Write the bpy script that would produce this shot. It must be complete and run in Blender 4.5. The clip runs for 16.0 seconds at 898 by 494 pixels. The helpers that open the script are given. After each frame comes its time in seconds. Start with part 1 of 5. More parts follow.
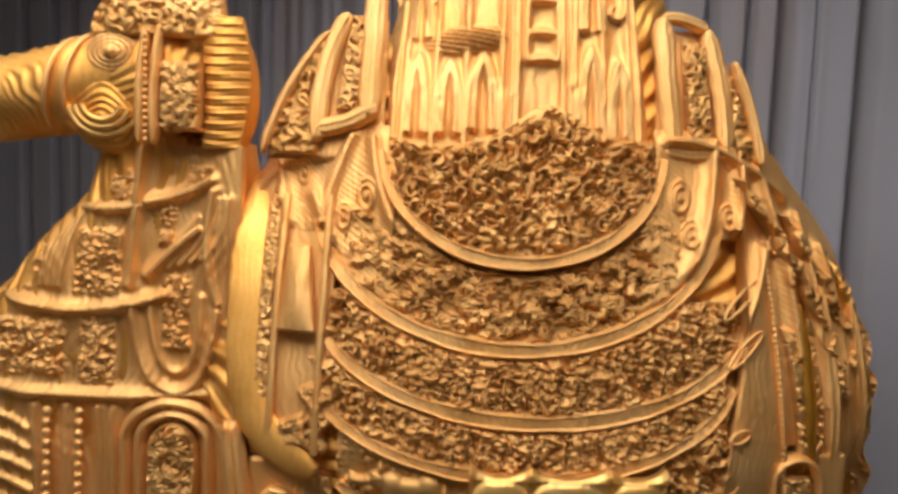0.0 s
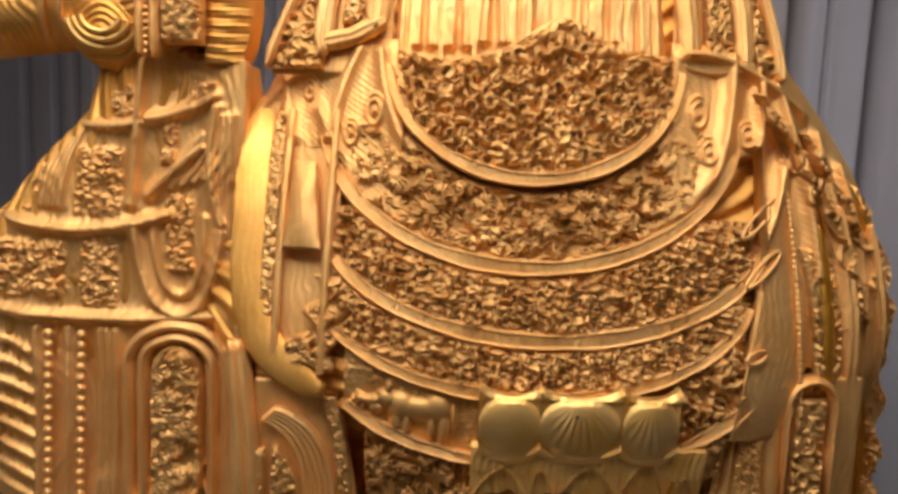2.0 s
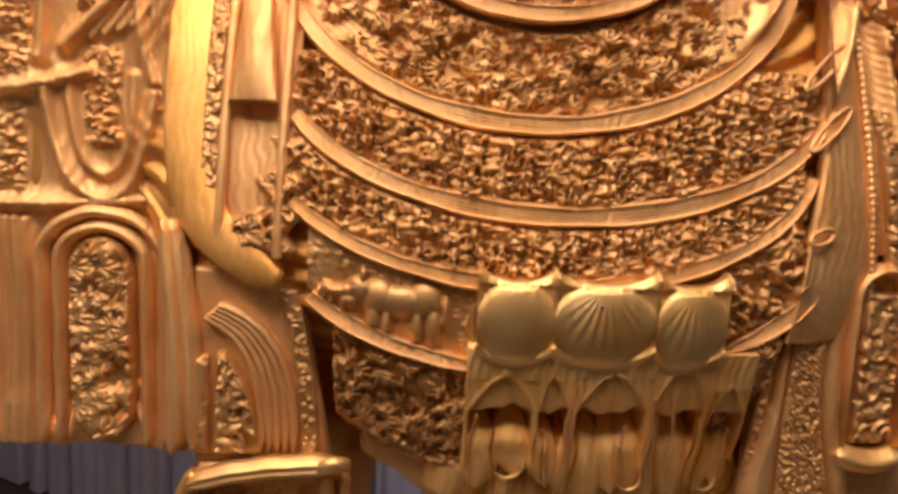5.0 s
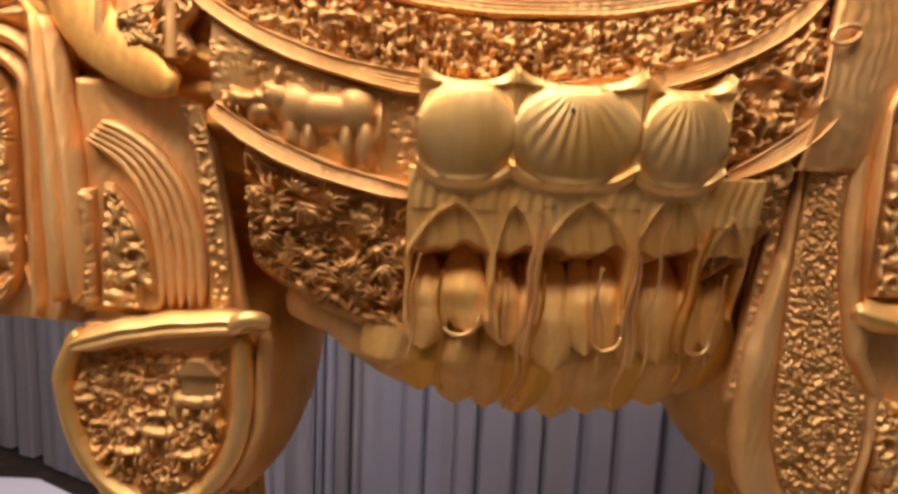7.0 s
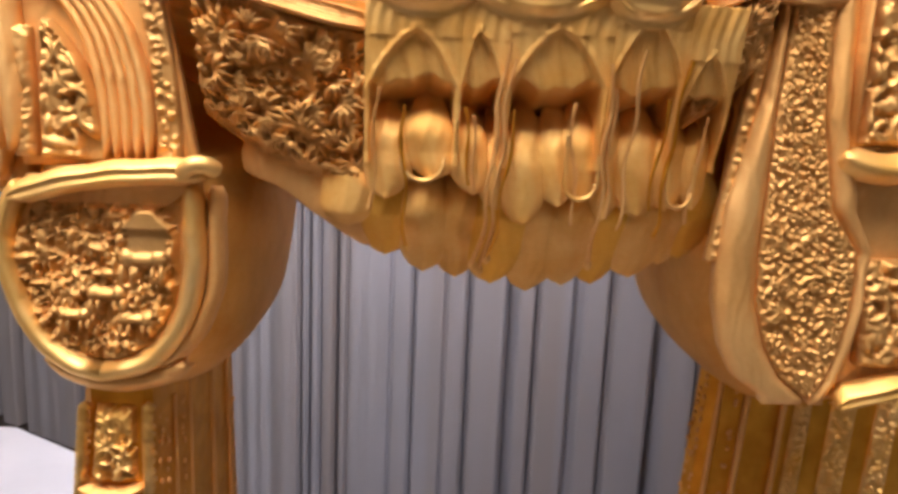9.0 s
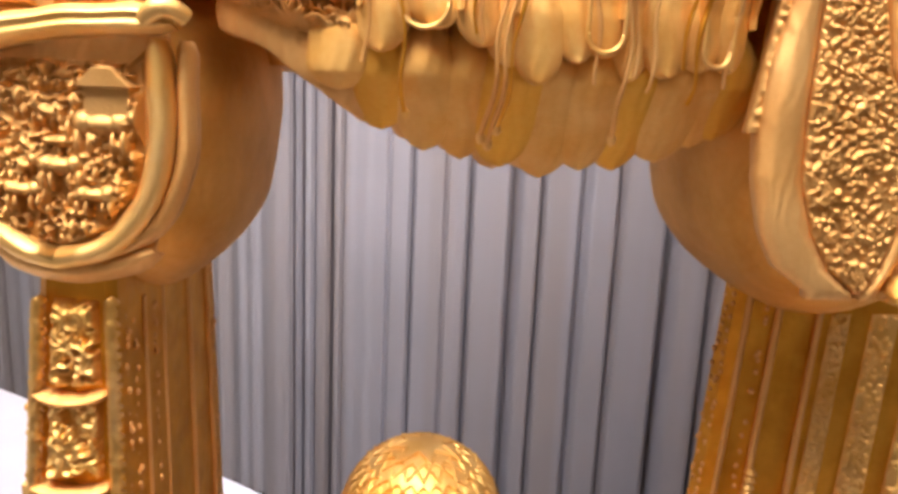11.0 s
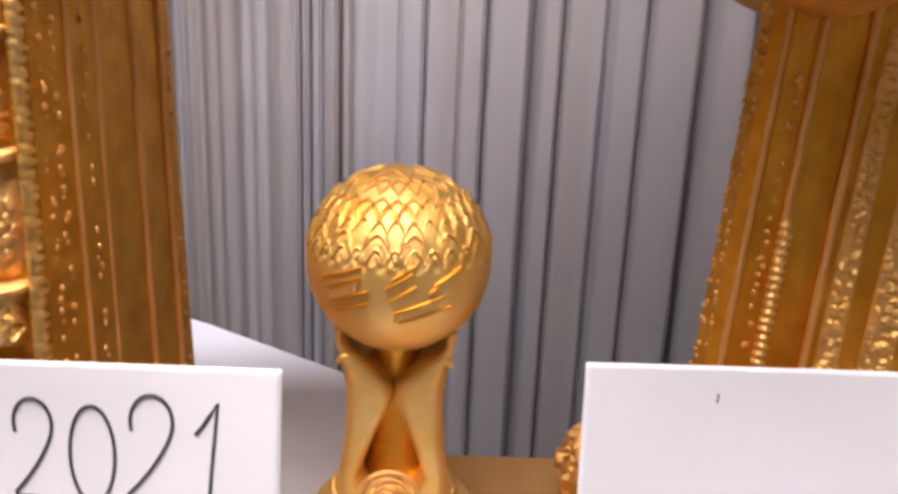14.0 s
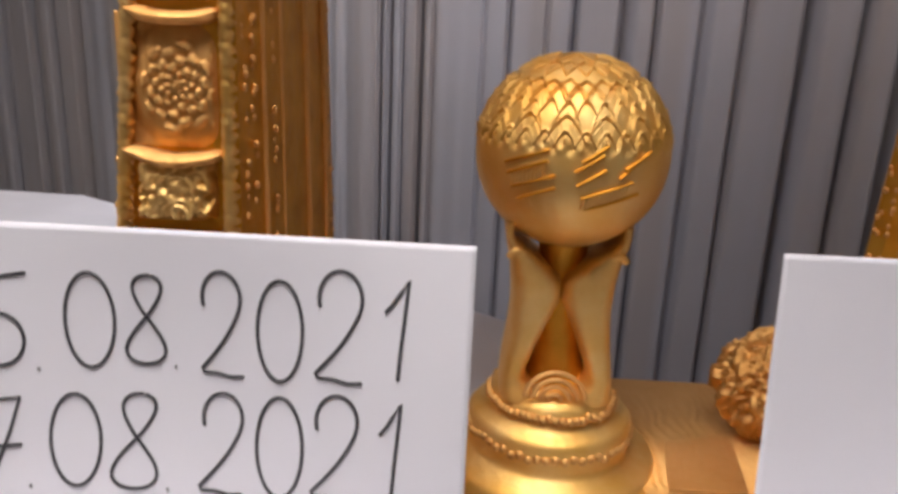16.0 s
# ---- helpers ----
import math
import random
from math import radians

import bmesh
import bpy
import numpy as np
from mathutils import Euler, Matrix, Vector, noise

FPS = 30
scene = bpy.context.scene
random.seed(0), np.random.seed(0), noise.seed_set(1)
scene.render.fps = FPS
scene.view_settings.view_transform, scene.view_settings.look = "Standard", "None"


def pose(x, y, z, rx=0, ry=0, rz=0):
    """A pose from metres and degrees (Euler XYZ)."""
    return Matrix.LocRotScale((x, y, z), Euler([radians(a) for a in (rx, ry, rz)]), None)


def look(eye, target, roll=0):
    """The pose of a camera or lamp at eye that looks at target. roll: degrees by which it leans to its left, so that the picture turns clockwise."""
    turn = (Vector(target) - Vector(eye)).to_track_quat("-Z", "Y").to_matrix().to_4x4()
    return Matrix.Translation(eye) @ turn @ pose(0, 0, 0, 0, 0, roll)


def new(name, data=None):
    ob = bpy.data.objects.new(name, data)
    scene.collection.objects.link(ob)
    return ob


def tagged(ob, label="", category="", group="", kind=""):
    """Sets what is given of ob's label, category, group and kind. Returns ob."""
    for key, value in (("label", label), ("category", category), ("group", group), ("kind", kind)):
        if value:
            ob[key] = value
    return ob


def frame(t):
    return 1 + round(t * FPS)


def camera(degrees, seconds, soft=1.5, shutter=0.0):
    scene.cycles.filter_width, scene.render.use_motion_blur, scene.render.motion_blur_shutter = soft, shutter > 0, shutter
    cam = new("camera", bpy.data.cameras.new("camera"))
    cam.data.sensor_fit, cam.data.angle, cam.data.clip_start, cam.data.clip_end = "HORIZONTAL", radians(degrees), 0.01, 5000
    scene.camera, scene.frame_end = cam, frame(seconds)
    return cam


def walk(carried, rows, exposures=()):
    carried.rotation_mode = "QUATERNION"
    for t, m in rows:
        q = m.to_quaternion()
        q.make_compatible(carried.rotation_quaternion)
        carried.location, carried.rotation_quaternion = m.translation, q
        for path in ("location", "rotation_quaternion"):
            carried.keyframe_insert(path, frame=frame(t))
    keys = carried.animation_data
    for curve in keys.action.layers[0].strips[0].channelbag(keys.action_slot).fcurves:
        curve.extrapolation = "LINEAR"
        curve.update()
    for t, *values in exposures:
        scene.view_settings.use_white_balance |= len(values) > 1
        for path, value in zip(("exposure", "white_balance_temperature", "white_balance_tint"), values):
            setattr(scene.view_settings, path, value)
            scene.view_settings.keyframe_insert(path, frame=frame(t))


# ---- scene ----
cam = camera(62.0, 16.0, soft=3.5)
METRES, EYE, TILT, LEAN, TURN = 1.0, 1.72, -5.0, -2.0, 0.0
ROWS = [
    (0.0, 0.0, 0.0, 0.0, -0.0, 0.0, -0.0),
    (0.5, -0.0082, 0.0036, -0.0114, 0.04, -0.47, -0.07),
    (1.0, -0.0094, -0.0004, -0.0251, 0.19, -0.74, -0.11),
    (1.5, -0.0108, 0.0074, -0.0441, 0.2, -1.4, -0.18),
    (2.0, -0.0081, 0.0204, -0.0625, 0.17, -1.86, -0.26),
    (2.5, -0.009, 0.0361, -0.0792, 0.23, -2.21, -0.35),
    (3.0, -0.0345, 0.0639, -0.0962, -0.0, -2.2, -0.36),
    (5.5, -0.0066, 0.2036, -0.2013, -1.71, -3.67, -0.62),
    (6.0, 0.006, 0.2358, -0.233, -1.88, -4.3, -0.76),
    (6.5, 0.0164, 0.2625, -0.2689, -1.82, -4.64, -0.72),
    (7.0, 0.0236, 0.2796, -0.2972, -1.91, -4.95, -0.49),
    (7.5, 0.0292, 0.2854, -0.3255, -1.98, -5.28, -0.37),
    (8.0, 0.0366, 0.2902, -0.3561, -2.11, -5.62, -0.3),
    (8.5, 0.0449, 0.2937, -0.382, -2.27, -5.81, -0.23),
    (11.0, 0.041, 0.3595, -0.4752, -2.79, -6.8, -0.21),
    (11.5, 0.0581, 0.3713, -0.5337, -2.45, -7.49, -0.42),
    (12.0, 0.0625, 0.392, -0.5696, -1.28, -7.98, -0.35),
    (12.5, 0.0725, 0.4018, -0.5954, -1.0, -8.4, -0.29),
    (13.0, 0.083, 0.409, -0.6219, -0.96, -8.7, -0.23),
    (13.5, 0.0842, 0.4145, -0.6516, -0.91, -8.86, -0.24),
    (14.0, 0.075, 0.4213, -0.6782, -0.83, -9.31, -0.26),
    (14.5, 0.0564, 0.4311, -0.6956, -0.51, -9.85, -0.39),
    (15.0, 0.019, 0.4323, -0.7133, 0.32, -10.25, -0.47),
    (15.5, -0.0059, 0.4312, -0.7263, 1.7, -10.52, -0.53),
    (16.0, -0.0154, 0.4283, -0.7408, 2.55, -11.01, -0.61),
]
walk(cam, [(t, pose(0, 0, EYE, TILT, LEAN, TURN) @ pose(METRES * x, METRES * y, METRES * z, 90 + pitch, roll, yaw)) for t, x, y, z, yaw, pitch, roll in ROWS],
     [(0.0, -0.6, 6100, 10), (3.0, -0.5, 6250, 17), (5.5, -0.33, 6550, 35), (7.0, 0.12, 6450, 26), (8.5, 0.65, 6300, 17), (11.0, 1.22, 6450, 17), (12.5, 1.12, 6350, 17), (14.5, 0.85, 6350, 15), (16.0, 0.32, 6270, 13)])

# ---------------------------------------------------------------- light
world = bpy.data.worlds.new("world")
scene.world = world
world.use_nodes = True
bg = world.node_tree.nodes["Background"]
bg.inputs[0].default_value = (0.75, 0.8, 0.9, 1)
bg.inputs[1].default_value = 0.05


def area_lamp(name, eye, target, sx, sy, watts, colour):
    data = bpy.data.lights.new(name, "AREA")
    data.shape, data.size, data.size_y, data.energy, data.color = "RECTANGLE", sx, sy, watts, colour
    ob = new(name, data)
    ob.matrix_world = look(eye, target)
    return ob


area_lamp("ceiling_lamp_front", (-0.32, 0.2, 2.62), (-0.32, 0.2, 0.0), 1.5, 1.0, 20, (1.0, 0.93, 0.86))
# fill light added to brighten the curtain, aimed low; no known source
area_lamp("curtain_fill_lamp", (-0.05, 1.3, 2.62), (-0.15, 1.80, -0.4), 0.6, 0.3, 2.7, (0.97, 0.97, 1.0)).data.spread = radians(56)


# ---------------------------------------------------------------- materials
def material(name, colour, rough, metal=0.0, vary=0.15, scale=30.0, bump=0.2, fine=400.0, comb=0.0, second=None, each=0.0):
    """Noise at two scales in colour, gloss and relief; comb adds fine wavy tool marks."""
    m = bpy.data.materials.new(name)
    m.use_nodes = True
    nt = m.node_tree
    n, l = nt.nodes, nt.links
    b = n["Principled BSDF"]
    b.inputs["Metallic"].default_value = metal
    tex = n.new("ShaderNodeTexCoord")
    big = n.new("ShaderNodeTexNoise")
    big.inputs["Scale"].default_value, big.inputs["Detail"].default_value = scale, 5
    small = n.new("ShaderNodeTexNoise")
    small.inputs["Scale"].default_value, small.inputs["Detail"].default_value = fine, 3
    for k in (big, small):
        l.new(tex.outputs["Object"], k.inputs["Vector"])
    ramp = n.new("ShaderNodeValToRGB")
    low = second or tuple(c * (1 - vary) for c in colour)
    ramp.color_ramp.elements[0].position, ramp.color_ramp.elements[1].position = 0.32, 0.68
    ramp.color_ramp.elements[0].color, ramp.color_ramp.elements[1].color = (*low, 1), (*colour, 1)
    l.new(big.outputs["Fac"], ramp.inputs["Fac"])
    out = ramp.outputs["Color"]
    if each:
        info, hsv, mul = n.new("ShaderNodeObjectInfo"), n.new("ShaderNodeHueSaturation"), n.new("ShaderNodeMapRange")
        mul.inputs["To Min"].default_value, mul.inputs["To Max"].default_value = 1 - each, 1 + each
        l.new(info.outputs["Random"], mul.inputs["Value"])
        l.new(mul.outputs["Result"], hsv.inputs["Value"])
        l.new(out, hsv.inputs["Color"])
        out = hsv.outputs["Color"]
    l.new(out, b.inputs["Base Color"])
    rr = n.new("ShaderNodeMapRange")
    rr.inputs["To Min"].default_value, rr.inputs["To Max"].default_value = rough * 0.75, min(1, rough * 1.3)
    l.new(small.outputs["Fac"], rr.inputs["Value"])
    l.new(rr.outputs["Result"], b.inputs["Roughness"])
    bu = n.new("ShaderNodeBump")
    bu.inputs["Strength"].default_value, bu.inputs["Distance"].default_value = bump, 0.001
    l.new(small.outputs["Fac"], bu.inputs["Height"])
    if comb:
        wave = n.new("ShaderNodeTexWave")
        wave.inputs["Scale"].default_value, wave.inputs["Distortion"].default_value = 36, 13
        wave.inputs["Detail"].default_value, wave.inputs["Detail Scale"].default_value = 2, 0.6
        l.new(tex.outputs["Object"], wave.inputs["Vector"])
        b2 = n.new("ShaderNodeBump")
        b2.inputs["Strength"].default_value, b2.inputs["Distance"].default_value = comb, 0.0015
        l.new(wave.outputs["Fac"], b2.inputs["Height"])
        l.new(bu.outputs["Normal"], b2.inputs["Normal"])
        bu = b2
    l.new(bu.outputs["Normal"], b.inputs["Normal"])
    return m


GOLD = material("polished_gold", (0.90, 0.57, 0.22), 0.62, 0.88, scale=14, bump=0.2, fine=220, comb=0.26, second=(0.80, 0.45, 0.14))
CARVED = material("carved_gold", (0.82, 0.50, 0.18), 0.58, 0.88, scale=22, bump=0.3, fine=420, second=(0.62, 0.34, 0.10))
BROWN = material("dull_brown_gold", (0.88, 0.46, 0.06), 0.46, 1, scale=34, bump=0.7, fine=140, comb=0.1, second=(0.70, 0.32, 0.03))
PALE = material("bright_gold", (0.93, 0.64, 0.26), 0.54, 1, scale=25, bump=0.2, fine=240, comb=0.08, second=(0.9, 0.55, 0.14))
YELLOW = material("yellow_gold", (0.86, 0.52, 0.08), 0.64, 0.95, scale=20, bump=0.2, fine=240, comb=0.06, second=(0.84, 0.49, 0.09))
AMBER = material("amber_gold", (0.88, 0.50, 0.13), 0.58, 0.95, scale=17, bump=0.3, fine=180, comb=0.14, second=(0.72, 0.36, 0.07))
LEAF = material("soft_yellow_gold", (0.93, 0.63, 0.22), 0.70, 0.78, scale=30, bump=0.25, fine=260, comb=0.10, second=(0.86, 0.50, 0.12))
TROPHY = material("trophy_gold", (0.94, 0.66, 0.26), 0.54, 0.92, scale=30, bump=0.2, fine=260, comb=0.05, second=(0.88, 0.52, 0.12))
CURTAIN = material("grey_lilac_curtain", (0.44, 0.44, 0.50), 0.75, 0, scale=3, bump=0.25, fine=900, second=(0.40, 0.40, 0.45))
nt = CURTAIN.node_tree
# streaks that run down the cloth, lilac to warm grey
streak, mapping, mix = nt.nodes.new("ShaderNodeTexNoise"), nt.nodes.new("ShaderNodeMapping"), nt.nodes.new("ShaderNodeMixRGB")
streak.inputs["Scale"].default_value, mapping.inputs["Scale"].default_value = 9, (1, 1, 0.03)
coords = nt.nodes.new("ShaderNodeTexCoord")
nt.links.new(coords.outputs["Object"], mapping.inputs["Vector"])
nt.links.new(mapping.outputs["Vector"], streak.inputs["Vector"])
band = nt.nodes.new("ShaderNodeMapRange")
band.inputs["From Min"].default_value, band.inputs["From Max"].default_value = 0.4, 0.65
nt.links.new(streak.outputs["Fac"], band.inputs["Value"])
nt.links.new(band.outputs["Result"], mix.inputs["Fac"])
mix.inputs["Color2"].default_value = (0.39, 0.36, 0.37, 1)
nt.links.new(nt.nodes["Color Ramp"].outputs["Color"], mix.inputs["Color1"])
nt.links.new(mix.outputs["Color"], nt.nodes["Principled BSDF"].inputs["Base Color"])
CLOTH = material("white_tablecloth", (0.66, 0.65, 0.70), 0.8, 0, scale=9, bump=0.3, fine=700, vary=0.08)
PAPER = material("white_paper", (0.87, 0.865, 0.95), 0.6, 0, scale=6, bump=0.1, fine=500, vary=0.05)
INK = material("grey_ink", (0.05, 0.05, 0.06), 0.5, 0, scale=200, bump=0.0, vary=0.4)
WALL = material("grey_wall_paint", (0.60, 0.57, 0.54), 0.8, 0, scale=2, bump=0.2, fine=200, vary=0.1)
CEIL = material("white_ceiling_paint", (0.8, 0.79, 0.77), 0.85, 0, scale=2, bump=0.2, fine=200, vary=0.05)
FLOOR = material("dark_brown_carpet", (0.10, 0.075, 0.06), 0.9, 0, scale=12, bump=0.6, fine=600, vary=0.4)
DIFFUSER = bpy.data.materials.new("lamp_diffuser")
DIFFUSER.use_nodes = True
DIFFUSER.node_tree.nodes["Principled BSDF"].inputs["Emission Color"].default_value = (1.0, 0.93, 0.84, 1)
DIFFUSER.node_tree.nodes["Principled BSDF"].inputs["Emission Strength"].default_value = 6.0


# ---------------------------------------------------------------- mesh helpers
class Shape:
    """Collects grids, tubes and solids and makes one mesh of them."""

    def __init__(self):
        self.v, self.f, self.n = [], [], 0

    def add(self, verts, faces):
        self.v.append(np.asarray(verts, float).reshape(-1, 3))
        self.f.extend([tuple(i + self.n for i in f) for f in faces])
        self.n += len(self.v[-1])
        return self

    def grid(self, P, wrap=False, thick=0.0):
        """P: rows x columns x 3. wrap joins the last column to the first; thick gives a rim and a back."""
        a, b, _ = P.shape
        idx = np.arange(a * b).reshape(a, b)
        if wrap:
            idx = np.concatenate([idx, idx[:, :1]], 1)
        q = np.stack([idx[:-1, :-1], idx[:-1, 1:], idx[1:, 1:], idx[1:, :-1]], -1).reshape(-1, 4)
        verts, faces = P.reshape(-1, 3), q.tolist()
        if thick:
            ring = np.concatenate([idx[0, :-1], idx[:-1, -1], idx[-1, :0:-1], idx[:0:-1, 0]])
            back = verts[ring] + np.array([0, thick, 0])
            k, m = len(verts), len(ring)
            verts = np.concatenate([verts, back, back.mean(0)[None]])
            for i in range(m):
                j = (i + 1) % m
                faces.append((ring[j], ring[i], k + i, k + j))
                if thick > 0.002:
                    faces.append((k + j, k + i, k + m))
            if thick <= 0.002:
                verts = np.concatenate([verts[:-1], P.reshape(-1, 3) + np.array([0, thick, 0])])
                faces += (q[:, ::-1] + k + m).tolist()
        return self.add(verts, faces)

    def tube(self, pts, r, sides=8, flat=1.0, closed=False):
        """A round bar along pts; r may be a list; flat squashes it in depth."""
        pts = np.asarray(pts, float)
        n = len(pts)
        r = np.broadcast_to(np.asarray(r, float), (n,))
        t = np.gradient(pts, axis=0)
        if closed:
            t = np.roll(pts, -1, 0) - np.roll(pts, 1, 0)
        t /= np.linalg.norm(t, axis=1)[:, None] + 1e-12
        ref = np.where(np.abs(t[:, 1:2]) > 0.9, [[1.0, 0, 0]], [[0, 1.0, 0]])
        s = np.cross(t, ref)
        s /= np.linalg.norm(s, axis=1)[:, None] + 1e-12
        d = np.cross(s, t)
        a = np.linspace(0, 2 * np.pi, sides, endpoint=False)
        P = pts[:, None] + r[:, None, None] * (np.cos(a)[None, :, None] * s[:, None] + flat * np.sin(a)[None, :, None] * d[:, None])
        if closed:
            P = np.concatenate([P, P[:1]])
            return self.grid(P, wrap=True)
        self.grid(P, wrap=True)
        return self.add(P[0], [tuple(range(sides))]).add(P[-1], [tuple(range(sides))[::-1]])

    def ball(self, c, r, seg=14, rings=9):
        r = np.broadcast_to(np.asarray(r, float), (3,))
        a = np.linspace(0, 2 * np.pi, seg, endpoint=False)[None]
        p = np.linspace(-np.pi / 2 + 1e-3, np.pi / 2 - 1e-3, rings)[:, None]
        P = np.stack([np.cos(p) * np.cos(a), np.cos(p) * np.sin(a), np.sin(p) + 0 * a], -1) * r + np.asarray(c, float)
        return self.grid(P, wrap=True)

    def lathe(self, c, rz, seg=40):
        """rz: (radius, height) pairs, from the bottom up, round the upright through c."""
        rz = np.array(rz, float)
        a = np.linspace(0, 2 * np.pi, seg, endpoint=False)[None]
        P = np.stack([rz[:, :1] * np.cos(a), rz[:, :1] * np.sin(a), rz[:, 1:] + 0 * a], -1) + np.asarray(c, float)
        self.grid(P, wrap=True)
        return self.add(P[-1], [tuple(range(seg))]).add(P[0], [tuple(range(seg))[::-1]])

    def loft(self, zs, xl, xr, yf, yb, power=3.0, seg=40, warp=None):
        """A body with rounded-square level cuts, between left and right, front and back, at heights zs."""
        a = np.linspace(0, 2 * np.pi, seg, endpoint=False)[None]
        cs, sn = np.cos(a), np.sin(a)
        cx = np.sign(cs) * np.abs(cs) ** (2 / power)
        cy = np.sign(sn) * np.abs(sn) ** (2 / power)
        zs, xl, xr, yf, yb = [np.asarray(q, float)[:, None] for q in np.broadcast_arrays(zs, xl, xr, yf, yb)]
        P = np.stack([(xl + xr) / 2 + (xr - xl) / 2 * cx, (yf + yb) / 2 + (yb - yf) / 2 * cy, zs + 0 * a], -1)
        if warp:
            P[..., 1] -= warp(P[..., 0], P[..., 2]) * np.clip(-sn * 2, 0, 1)
        self.grid(P, wrap=True)
        return self.add(P[-1], [tuple(range(seg))]).add(P[0], [tuple(range(seg))[::-1]])

    def box(self, x0, x1, y0, y1, z0, z1, bevel=0.004):
        bm = bmesh.new()
        bmesh.ops.create_cube(bm, size=1)
        for v in bm.verts:
            v.co = Vector(((x0, x1)[v.co.x > 0], (y0, y1)[v.co.y > 0], (z0, z1)[v.co.z > 0]))
        if bevel:
            bmesh.ops.bevel(bm, geom=list(bm.edges), offset=bevel, segments=2, affect="EDGES")
        bm.verts.index_update()
        self.add([v.co[:] for v in bm.verts], [[v.index for v in f.verts] for f in bm.faces])
        bm.free()
        return self

    def mesh(self, name, mat, smooth=True):
        me = bpy.data.meshes.new(name)
        me.from_pydata(np.concatenate(self.v).tolist(), [], self.f)
        bm = bmesh.new()
        bm.from_mesh(me)
        bmesh.ops.recalc_face_normals(bm, faces=bm.faces)
        bm.to_mesh(me)
        bm.free()
        if smooth:
            me.shade_smooth()
        me.materials.append(mat)
        return me


def part(name, shape, mat, parent, label="", smooth=True):
    ob = new(name, shape.mesh(name, mat, smooth))
    ob.parent = parent
    ob.matrix_parent_inverse = parent.matrix_world.inverted()
    return tagged(ob, label)


def thing(name, base, label, category, group="", kind=""):
    ob = new(name)
    ob.location = base
    ob.empty_display_size = 0.05
    bpy.context.view_layer.update()
    return tagged(ob, label, category, group, kind)


def solid(name, shape, mat, label, category, group="", kind="", smooth=True):
    return tagged(new(name, shape.mesh(name, mat, smooth)), label, category, group, kind)


def keyed(z, keys):
    """Smooth values between a few (height, value) keys."""
    k = np.array(sorted(keys), float)
    zz = np.linspace(k[0, 0], k[-1, 0], 200)
    vals = np.interp(zz, k[:, 0], k[:, 1])
    ker = np.hanning(25)
    pad = np.concatenate([np.full(12, vals[0]), vals, np.full(12, vals[-1])])
    return np.interp(z, zz, np.convolve(pad, ker / ker.sum(), "valid"))


